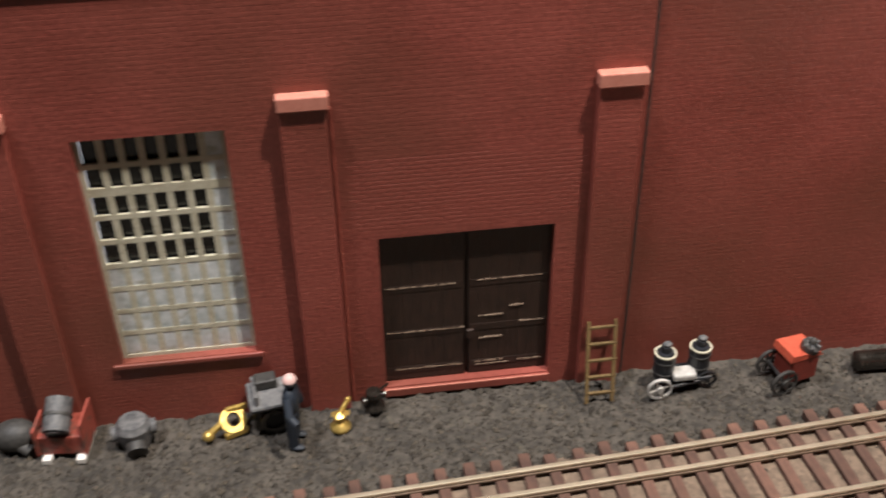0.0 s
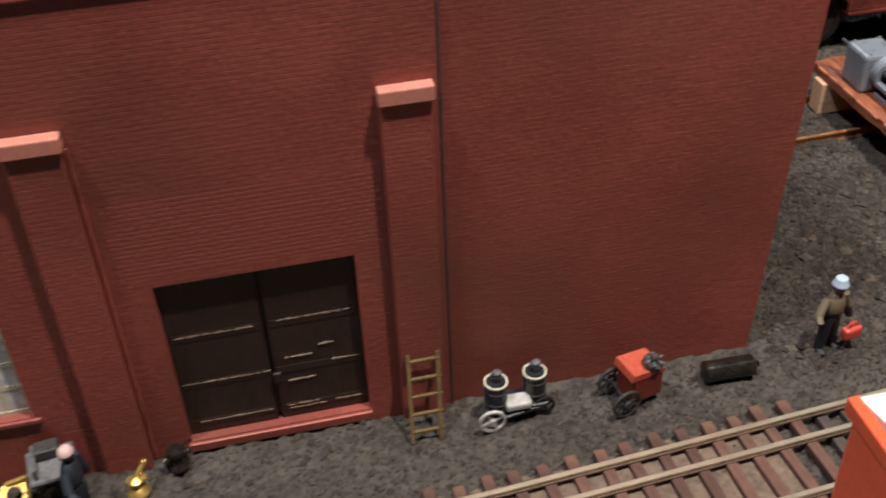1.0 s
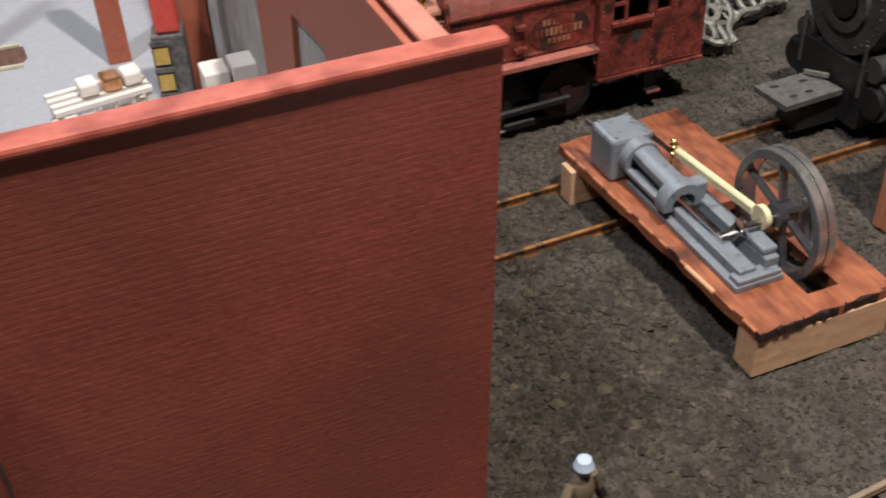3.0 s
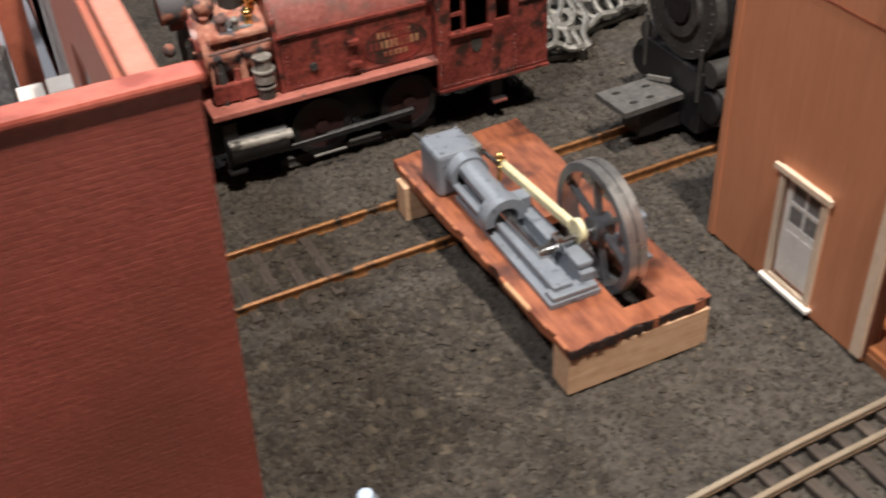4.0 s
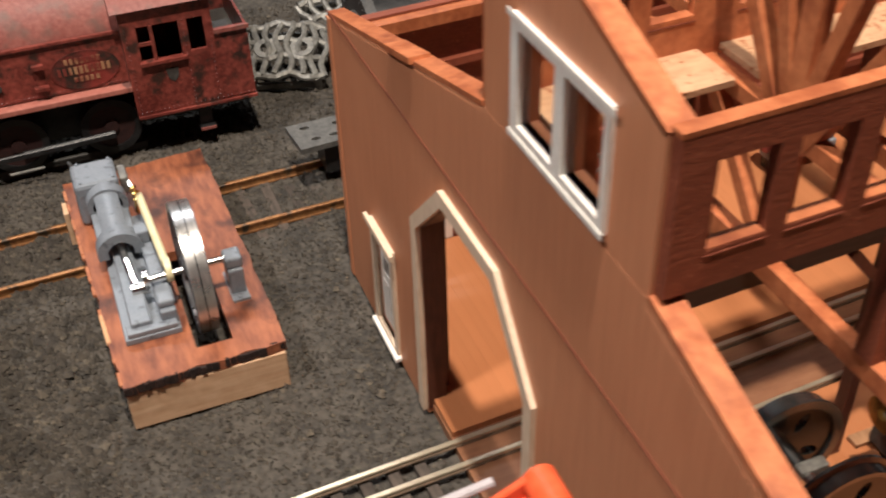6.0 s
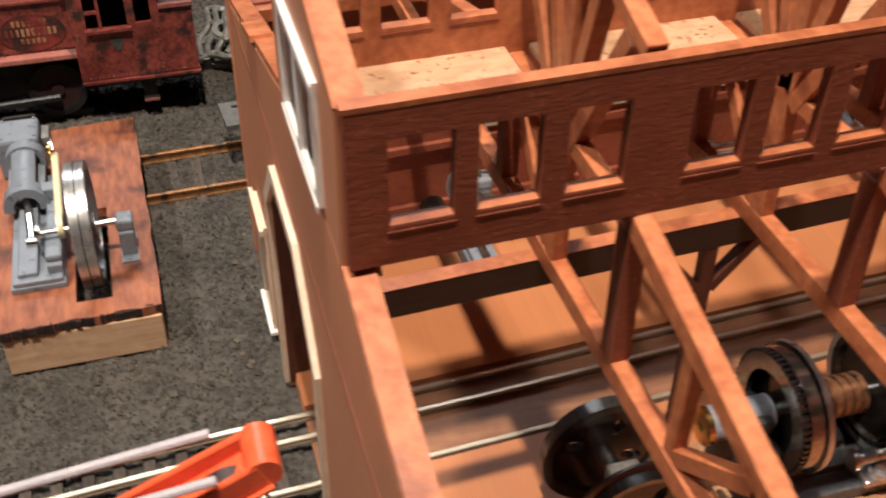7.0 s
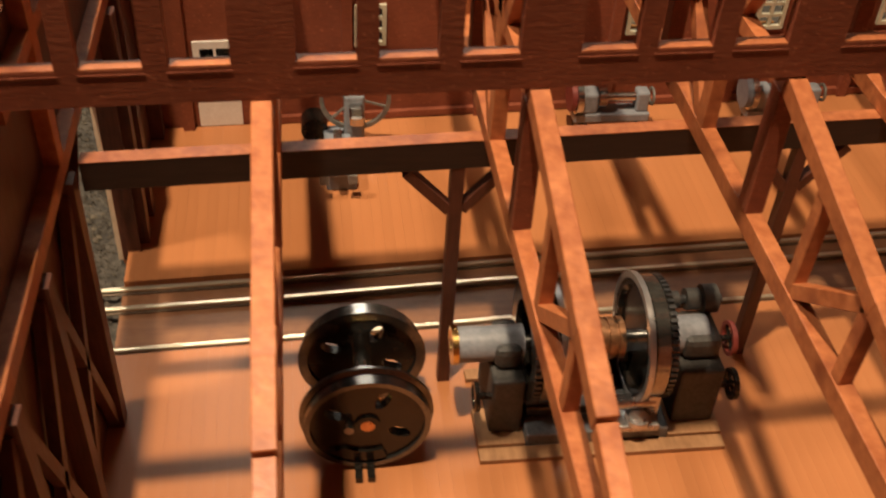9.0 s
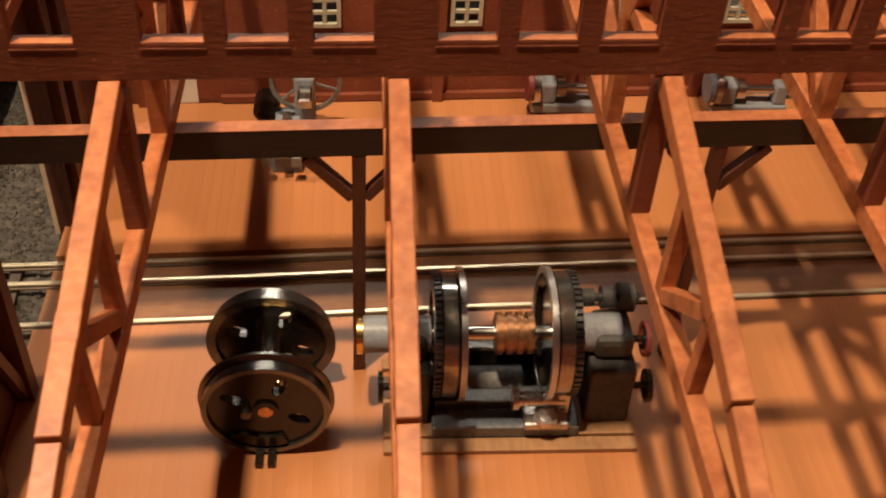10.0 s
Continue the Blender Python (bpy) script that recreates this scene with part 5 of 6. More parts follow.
# ---- things by the back tracks ----
def build_black_loco():
    L = thing("black_locomotive", (0, 0, 0), "dusty black locomotive with a riveted smokebox front and grey deck plate", "locomotive")
    part("smokebox", rod(B(), (24.3, 21.3, 3.2), (31, 21.3, 3.2), 1.35, 40), "black", L, smooth=True)
    front = part("smokebox_front", rod(B(), (24.08, 21.3, 3.2), (24.299, 21.3, 3.2), 1.28, 40, 1.34), "black_dusty", L, smooth=True)
    part("rivet_ring", rivets(B(), [(24.1, 21.3 + 1.12 * math.cos(a), 3.2 + 1.12 * math.sin(a)) for a in np.arange(0, 6.28, 0.2)], 0.05), "black_dusty", front)
    part("door_ring", lathe(B(), [(0.5, 0), (0.78, 0), (0.74, 0.12), (0.5, 0.12)], (24.09, 21.3, 3.2), (-1, 0, 0), 36), "black_dusty", front, smooth=True)
    part("dial", rod(B(), (23.95, 21.3, 3.2), (24.08, 21.3, 3.2), 0.42, 26), "black", front, smooth=True)
    deck = part("deck_plate", plate(B(), [(22.3, 20.62), (23.95, 20.72), (23.82, 21.78), (22.22, 21.74)],
                                    [[(cx + 0.12 * math.cos(a), cy + 0.07 * math.sin(a)) for a in np.arange(0, 6.28, 0.63)] for cx, cy in ((22.62, 21.5), (23.4, 21.45), (22.75, 20.95), (23.2, 20.98))],
                                    lambda u, v, d: (u, v, d), 1.08, 1.22), "deck", L, "grey cast deck plate with four holes")
    part("deck_bracket", bar(B(), (23.6, 21.7, 1.3), (23.9, 21.2, 1.35), 0.08, 0.1), "silver", deck)
    part("deck_underside", box(B(), 22.9, 24.2, 20.85, 21.6, 0.3, 1.075), "black", L)
    part("frame", box(B(), 24.0, 31, 20.2, 22.4, 0.4, 1.9), "black", L)
    for y in (19.95, 22.65):
        part("cylinder", rod(B(), (24.2, y, 1.2), (25.6, y, 1.2), 0.48, 24), "black_dusty", L, smooth=True)
        part("cylinder_head", rod(B(), (24.05, y, 1.2), (24.199, y, 1.2), 0.36, 20), "black", L, smooth=True)
        part("valve_cylinder", rod(B(), (24.1, y + (0.15 if y < 21 else -0.15), 1.95), (25.6, y + (0.15 if y < 21 else -0.15), 1.95), 0.3, 20), "black_dusty", L, smooth=True)
    part("saddle", box(B(), 24.4, 25.8, 20.5, 22.1, 1.9, 2.3), "black", L)
    for x in (27.5, 29.6):
        for y in (20.0, 22.6):
            part("wheel", rod(B(), (x, y - 0.1, 0.95), (x, y + 0.1, 0.95), 0.8, 30), "iron", L, smooth=True)
    for y in (20.3, 22.4):
        part("pipe", rod(B(), (24.0, y, 1.2), (24.0, y, 2.5), 0.05, 8), "black_dusty", L)


def lattice_casting(name, x, y, turn, sx, sy, label, seed):
    """A cast truck frame: bowed ribs crossing one another round rounded holes."""
    rng = random.Random(seed)
    t = thing(name, (x, y, 0), label, "casting", turn=turn)
    t.matrix_world = pose(x * U, y * U, 0.30 * U, 24, 0, turn)

    def top(u, v):
        return 0.42 + 0.32 * math.cos(1.4 * u / sx) * (1 - 0.25 * abs(v / sy))

    def rib(name, pts, r):
        bm = B()
        for p, q in zip(pts, pts[1:]):
            rod(bm, p, q, r, 7)
            bmesh.ops.create_icosphere(bm, subdivisions=1, radius=r, matrix=Matrix.Translation(q))
        part(name, bm, "silver", t, smooth=True)

    for j in range(4):
        v = -sy + 2 * sy * j / 3
        rib("long_rib", [(u, v + 0.07 * math.sin(7 * u + j), top(u, v) + rng.uniform(-0.03, 0.03)) for u in np.linspace(-sx, sx, 13)], 0.10)
    for i in range(8):
        u = -sx + 2 * sx * i / 7
        rib("cross_rib", [(u + 0.09 * math.sin(5 * v + i), v, top(u, v) + 0.03 + rng.uniform(-0.03, 0.03)) for v in np.linspace(-sy, sy, 9)], 0.09)
    for i in (-1, 1):
        for j in (-1, 1):
            part("foot", rod(B(), (i * sx * 0.85, j * sy, -0.35 if j < 0 else -0.6), (i * sx * 0.8, j * sy, 0.55), 0.13, 10), "silver", t)
        part("ring", lathe(B(), [(0.16, -0.06), (0.32, -0.06), (0.32, 0.06), (0.16, 0.06)], (i * sx * 0.45, 0, top(0.45 * sx, 0) + 0.02), (0, 0, 1), 20), "silver", t, smooth=True)
    for j in (-1, 1):
        part("side_rail", bar(B(), (-sx, j * sy, 0.2), (sx, j * sy, 0.2), 0.12, 0.22, (0, 1, 0), 0.03), "silver", t)
    return t


build_black_loco()
lattice_casting("truck_frame", 23.45, 26.4, -20, 1.08, 0.85, "silver cast truck frame with lattice holes lying on the ground", 1)
lattice_casting("truck_frame", 25.7, 27.6, 12, 1.25, 0.95, "silver cast truck frame beside a second one", 5)
solid("yellow_crate", box(B(), 25.9, 26.9, 26.3 + 2.6, 27.0 + 2.6, 0, 0.7, 0.04), "gold_paint", "small yellow crate behind the castings", "crate")


def build_scrap_heap():
    t = thing("scrap_truck", (11.3, 26.4, 0), "dark weathered wheel truck standing behind the locomotive", "wheel truck", turn=8)
    part("side_frame", box(B(), -0.9, 0.9, -0.75, -0.6, 0.5, 1.3, 0.05), "black", t)
    part("side_frame", box(B(), -0.9, 0.9, 0.6, 0.75, 0.5, 1.3, 0.05), "black_dusty", t)
    part("bolster", box(B(), -0.3, 0.3, -0.9, 0.9, 1.301, 1.7, 0.05), "black", t)
    for x in (-0.55, 0.55):
        for y in (-0.5, 0.5):
            part("wheel", rod(B(), (x, y - 0.06, 0.5), (x, y + 0.06, 0.5), 0.5, 24), "iron", t, smooth=True)


build_scrap_heap()


def build_second_truck():
    t = thing("scrap_truck", (12.3, 27.6, 0), "black scrap frame with pipes stacked beyond the locomotive front", "scrap", turn=-14)
    part("frame", box(B(), -0.9, 0.8, -0.7, 0.7, 0.0, 1.1, 0.08), "black", t)
    part("frame", box(B(), -0.5, 0.7, -0.5, 0.6, 1.101, 2.2, 0.1), "black", t)
    part("pipe", rod(B(), (-0.8, -0.75, 1.3), (0.6, -0.75, 1.6), 0.16, 12), "black_dusty", t, smooth=True)
    part("pipe", rod(B(), (0.1, 0, 2.2), (0.1, 0, 3.3), 0.2, 14), "black_dusty", t, smooth=True)


build_second_truck()


# ---- things along the brick wall ----
M["cart_red"] = mat("weathered_cart_red", (0.20, 0.035, 0.020), (0.33, 0.075, 0.045), 0.6, grain=12, bump=0.3, dirt=((0.10, 0.05, 0.035), 0.52, 0.66, 4))
# darker red that paints the shaded sides of the engine cart
M["red_shaded"] = mat("shaded_red_paint", (0.13, 0.020, 0.012), (0.19, 0.032, 0.018), 0.5, grain=12)

def build_ladder():
    t = thing("ladder", (0, 0, 0), "old yellow-brown model ladder leaning on the pilaster", "ladder")
    for x0, x1 in ((4.62, 4.72), (5.14, 5.26)):
        part("rail", bar(B(), (x0, 12.42, 0.0), (x1, 13.02, 1.6), 0.065, 0.05), "olive", t)
    for k in range(5):
        f = 0.12 + 0.2 * k
        y, z = 12.42 + 0.6 * f, 1.6 * f
        part("rung", bar(B(), (4.60 + 0.1 * f, y, z), (5.20 + 0.1 * f, y, z), 0.06, 0.045, (0, 1, 0)), "olive", t)


def small_wheel(parent, c, axis, R, material, spokes=4):
    w = part("wheel", lathe(B(), [(R * 0.84, -0.03), (R, -0.03), (R, 0.03), (R * 0.84, 0.03)], c, axis, 28), material, parent, smooth=True)
    q = Vector(axis).to_track_quat("Z", "Y").to_matrix()
    for k in range(spokes):
        a = math.pi * k / spokes * 2 + 0.4
        d = q @ Vector((math.cos(a), math.sin(a), 0))
        part("spoke", bar(B(), Vector(c) + d * R * 0.2, Vector(c) + d * R * 0.86, 0.035, 0.16 * R, axis), material, w)
    part("hub", rod(B(), Vector(c) - Vector(axis) * 0.05, Vector(c) + Vector(axis) * 0.06, R * 0.26, 12), material, w, smooth=True)
    return w


def build_drum_cart():
    t = thing("drum_cart", (0, 0, 0), "two-wheeled cart carrying two black gas drums", "cart")
    part("tray", box(B(), 6.1, 7.2, 12.5, 13.0, 0.22, 0.30, 0.03), "drum_black", t)
    part("tray_box", box(B(), 6.38, 6.86, 12.42, 12.75, 0.301, 0.47, 0.05), "pale_wheel", t, "grey dusty box on the cart")
    small_wheel(t, (6.08, 12.35, 0.25), (0, -1, 0), 0.25, "pale_wheel")
    small_wheel(t, (7.12, 12.55, 0.2), (0, -1, 0), 0.2, "black")
    part("axle", rod(B(), (6.08, 12.35, 0.23), (7.12, 12.55, 0.2), 0.04, 8), "black", t)
    for x, y in ((6.24, 12.70), (6.99, 12.78)):
        d = part("drum", lathe(B(), [(0, 0.30), (0.21, 0.30), (0.21, 0.86), (0.16, 0.93), (0, 0.93)], (x, y, 0.0), (0, 0, 1), 24, False), "drum_black", t, "black drum with dusty bands", smooth=True)
        for z in (0.42, 0.70):
            part("drum_band", lathe(B(), [(0.19, 0), (0.225, 0), (0.225, 0.03), (0.19, 0.03)], (x, y, z), (0, 0, 1), 24), "black_dusty", d, smooth=True)
        part("drum_rim", lathe(B(), [(0.13, 0), (0.222, 0), (0.222, 0.03), (0.13, 0.03)], (x, y, 0.865), (0, 0, 1), 24), "frame_grey", d, smooth=True)
        part("drum_neck", rod(B(), (x, y, 0.93), (x, y, 1.06), 0.10, 14), "drum_black", d, smooth=True)
        part("drum_cap", ball(B(), (x + 0.02, y, 1.10), 0.085, (1.1, 1, 0.6), 10), "grey_dust", d, smooth=True)


def build_orange_pump():
    t = thing("engine_cart", (8.92, 12.55, 0), "orange-red portable engine cart with black spoked wheels", "cart", turn=14)
    # light from above is put into the colours: dark sides, bright top slab
    part("body", box(B(), -0.28, 0.36, -0.27, 0.28, 0.12, 0.70, 0.03), "red_shaded", t, "cart body, darker red for its shaded sides")
    bm = B()
    plate(bm, [(-0.34, 0.702), (0.42, 0.702), (0.34, 0.80), (-0.30, 0.86)], [], along(-0.28), 0, 0.6)
    part("hood", bm, "orange_box", t, "orange hood, brighter as its top is lit")
    part("motor", rod(B(), (0.16, -0.14, 0.84), (0.19, -0.17, 0.94), 0.19, 16), "black_dusty", t, smooth=True)
    for k in range(6):
        a = k * math.pi / 3
        part("motor_fin", bar(B(), (0.18, -0.16, 0.96), (0.18 + 0.19 * math.cos(a), -0.16 + 0.19 * math.sin(a), 0.95), 0.07, 0.05, (0, 0, 1)), "grey_dust", t)
    part("motor_top", ball(B(), (0.19, -0.17, 1.02), 0.09, (1, 0.9, 1.1), 10), "black_dusty", t, smooth=True)
    small_wheel(t, (-0.46, -0.34, 0.29), (0, -1, 0), 0.30, "black_dusty", 8)
    small_wheel(t, (-0.36, 0.32, 0.29), (0, 1, 0), 0.30, "black_dusty", 8)
    part("axle", rod(B(), (-0.46, -0.34, 0.29), (-0.36, 0.32, 0.29), 0.04, 8), "black", t)
    part("foot", box(B(), 0.16, 0.32, -0.18, 0.2, 0.0, 0.119), "black", t)


def build_tank():
    t = thing("gas_cylinder", (0, 0, 0), "small black steel tank lying on the cinders", "tank")
    part("shell", lathe(B(), [(0, 0), (0.14, 0.02), (0.21, 0.08), (0.21, 1.0), (0.14, 1.06), (0, 1.08)], (10.22, 12.6, 0.21), (1, -0.03, 0), 24, False), "machine_black", t, smooth=True)
    part("valve", rod(B(), (11.28, 12.57, 0.21), (11.36, 12.567, 0.21), 0.06, 10), "machine_black", t)


def figure(name, x, y, turn, label, material, brim=True):
    """A standing miniature figure as one plain mesh."""
    bm = B()
    rod(bm, (-0.15, 0, 0.04), (-0.07, 0, 0.85), 0.10, 10, 0.13)
    rod(bm, (0.17, 0.05, 0.04), (0.07, 0, 0.85), 0.10, 10, 0.13)
    ball(bm, (-0.17, -0.06, 0.05), 0.11, (0.8, 1.5, 0.5), 10)
    ball(bm, (0.19, -0.02, 0.05), 0.11, (0.8, 1.5, 0.5), 10)
    ball(bm, (0, 0, 1.1), 0.27, (0.85, 0.62, 1.3), 14)
    rod(bm, (-0.22, 0, 1.32), (-0.42, -0.08, 1.05), 0.08, 8)
    rod(bm, (-0.42, -0.08, 1.05), (-0.48, -0.22, 0.95), 0.07, 8)
    rod(bm, (0.22, 0, 1.32), (0.38, -0.05, 0.75), 0.08, 8)
    ball(bm, (0, -0.02, 1.58), 0.14, (1, 1, 1.1), 12)
    if brim:
        lathe(bm, [(0, 0.16), (0.11, 0.14), (0.135, 0.06), (0.16, 0.0), (0, 0.0)], (0, -0.03, 1.64), (0, 0, 1), 16, True)
    ob = solid(name, bm, material, label, "figurine", smooth=True)
    ob.matrix_world = pose(x * U, y * U, 0, 0, 0, turn)
    return ob


def build_wall_clutter():
    t = thing("boiler_cart", (-5.45, 12.8, 0), "red wooden cart holding a grey cylindrical boiler", "cart", turn=-6)
    part("box", box(B(), -0.42, 0.42, -0.35, 0.35, 0.1, 0.55, 0.03), "cart_red", t)
    part("side_board", box(B(), -0.47, -0.421, -0.38, 0.38, 0.1, 0.72), "cart_red", t)
    part("side_board", box(B(), 0.421, 0.47, -0.38, 0.38, 0.1, 0.85), "cart_red", t)
    part("boiler", rod(B(), (-0.02, -0.34, 0.66), (-0.02, 0.22, 1.0), 0.25, 22), "grey_dust", t, "grey dusty cylinder", smooth=True)
    part("boiler_mouth", rod(B(), (-0.02, -0.365, 0.645), (-0.02, -0.341, 0.659), 0.19, 20), "black", t)
    part("boiler_band", lathe(B(), [(0.24, -0.03), (0.27, -0.03), (0.27, 0.03), (0.24, 0.03)], (-0.02, -0.06, 0.83), (0, 0.86, 0.52), 24), "black_dusty", t, smooth=True)
    for x in (-0.36, 0.28):
        part("runner", box(B(), x, x + 0.16, -0.5, 0.35, 0.0, 0.099), "white", t, "white wooden runner")
    t = thing("pump_casting", (-4.15, 12.65, 0), "grey dusty pump casting standing on the ground", "casting", turn=10)
    part("bowl", lathe(B(), [(0, 0), (0.26, 0), (0.32, 0.2), (0.34, 0.48), (0.26, 0.6), (0, 0.62)], (0, 0, 0), (0, 0, 1), 22, False), "grey_dust", t, smooth=True)
    for x in (-0.36, 0.36):
        part("flange", rod(B(), (x * 0.8, 0, 0.36), (x * 1.15, 0, 0.36), 0.15, 14), "grey_dust", t, smooth=True)
    part("mouth", rod(B(), (0, -0.2, 0.22), (0, -0.42, 0.14), 0.2, 16), "black_dusty", t, smooth=True)
    t = thing("scrap_pump", (-6.4, 12.9, 0), "black scrap pump lying by the wall", "casting")
    part("body", ball(B(), (0, 0, 0.3), 0.42, (1, 0.8, 0.75), 16), "black_dusty", t, smooth=True)
    part("pipe", rod(B(), (-0.1, -0.1, 0.3), (0.3, -0.3, 0.12), 0.12, 12), "black_dusty", t, smooth=True)
    t = thing("gold_bracket", (-2.4, 12.72, 0), "gold painted ring bracket casting", "casting", turn=15)
    part("ring", lathe(B(), [(0.14, -0.06), (0.26, -0.06), (0.26, 0.06), (0.14, 0.06)], (0.1, 0, 0.25), (0.15, -0.6, 0.75), 24), "gold_paint", t, smooth=True)
    part("arm", bar(B(), (-0.42, -0.12, 0.14), (-0.1, 0.02, 0.24), 0.13, 0.11, (0, 0, 1), 0.03), "gold_paint", t)
    part("arm", bar(B(), (0.0, 0.12, 0.42), (0.42, 0.14, 0.40), 0.14, 0.08, (0, 0, 1), 0.02), "gold_paint", t)
    part("foot", bar(B(), (-0.12, -0.2, 0.06), (0.34, -0.14, 0.06), 0.16, 0.1, (0, 0, 1), 0.03), "gold_paint", t)
    part("boss", ball(B(), (-0.42, -0.12, 0.13), 0.12, (1, 1, 0.9), 12), "gold_paint", t, smooth=True)
    t = thing("black_furnace", (-1.52, 12.85, 0), "black cast furnace with grey dusty slanting top", "furnace", turn=8)
    part("body", box(B(), -0.4, 0.36, -0.26, 0.3, 0.0, 0.62, 0.08), "machine_black", t)
    part("mouth_ring", lathe(B(), [(0.2, 0), (0.3, 0), (0.28, 0.08), (0.2, 0.08)], (0, -0.261, 0.3), (0, -1, 0), 24), "machine_black", t, smooth=True)
    part("mouth", rod(B(), (0, -0.262, 0.3), (0, -0.275, 0.3), 0.2, 20), "black", t)
    part("hopper", bar(B(), (-0.05, -0.36, 0.66), (-0.05, 0.3, 0.82), 0.8, 0.14, (1, 0, 0), 0.03), "grey_dust", t, "slanting grey hopper top")
    part("hopper_box", box(B(), -0.28, 0.14, 0.02, 0.32, 0.84, 1.04, 0.03), "black_dusty", t)
    part("chute", box(B(), -0.34, -0.28, -0.3, 0.32, 0.72, 0.98), "grey_dust", t)
    t = thing("gold_valve", (-0.25, 12.5, 0), "small gold painted bell-shaped valve casting", "casting", turn=-10)
    part("bell", lathe(B(), [(0, 0), (0.2, 0), (0.2, 0.05), (0.15, 0.12), (0.08, 0.17), (0.07, 0.24), (0.13, 0.28), (0.13, 0.33), (0.05, 0.38), (0, 0.4)], (0, 0, 0), (0, 0, 1), 22, False), "gold_paint", t, smooth=True)
    part("flange", bar(B(), (-0.17, 0.02, 0.30), (0.19, 0.06, 0.33), 0.14, 0.06, (0, 1, 0), 0.02), "gold_paint", t)
    part("spout", rod(B(), (0.02, 0.05, 0.38), (0.14, 0.2, 0.52), 0.045, 10), "gold_paint", t, smooth=True)
    part("knob", ball(B(), (0.15, 0.21, 0.54), 0.06, (1, 1, 1), 10), "gold_paint", t, smooth=True)
    t = thing("black_valve", (0.45, 12.95, 0), "small black pump casting by the door sill", "casting", turn=20)
    part("body", lathe(B(), [(0, 0), (0.2, 0), (0.22, 0.06), (0.14, 0.14), (0.12, 0.3), (0.17, 0.34), (0.15, 0.42), (0, 0.44)], (0, 0, 0), (0, 0, 1), 20, False), "machine_black", t, smooth=True)
    part("cross_pipe", rod(B(), (-0.22, 0, 0.24), (0.24, 0, 0.26), 0.07, 12), "machine_black", t, smooth=True)
    part("flange", rod(B(), (-0.25, 0, 0.24), (-0.2, 0, 0.24), 0.11, 14), "machine_black", t, smooth=True)
    part("handle", bar(B(), (0.05, -0.05, 0.44), (0.32, 0.0, 0.5), 0.04, 0.04), "machine_black", t)


build_ladder()
build_drum_cart()
build_orange_pump()
build_tank()
build_wall_clutter()
M["worker_a"] = two_tone_figure("painted_figure_a", (0.012, 0.013, 0.018), (0.15, 0.12, 0.075), (0.42, 0.50, 0.62), 1.0, 1.63)
M["worker_b"] = two_tone_figure("painted_figure_b", (0.012, 0.016, 0.024), (0.018, 0.024, 0.036), (0.62, 0.42, 0.38), 0.9, 1.6)
figure("worker_figurine", 12.9, 12.85, 12, "miniature worker figurine in dark overalls and pale blue cap", M["worker_a"])
figure("worker_figurine", -1.12, 12.22, 75, "miniature worker figurine in dark navy clothes by the furnace", M["worker_b"], False)
bag = thing("tool_bag", (13.32, 12.72, 0.30), "small red tool bag held by the figurine", "bag", turn=12)
part("body", box(B(), -0.2, 0.2, -0.1, 0.1, 0.0, 0.26, 0.06), "red_bag", bag)
part("strap", lathe(B(), [(0.10, -0.02), (0.13, -0.02), (0.13, 0.02), (0.10, 0.02)], (0, 0, 0.26), (0, 1, 0), 16), "red_bag", bag)


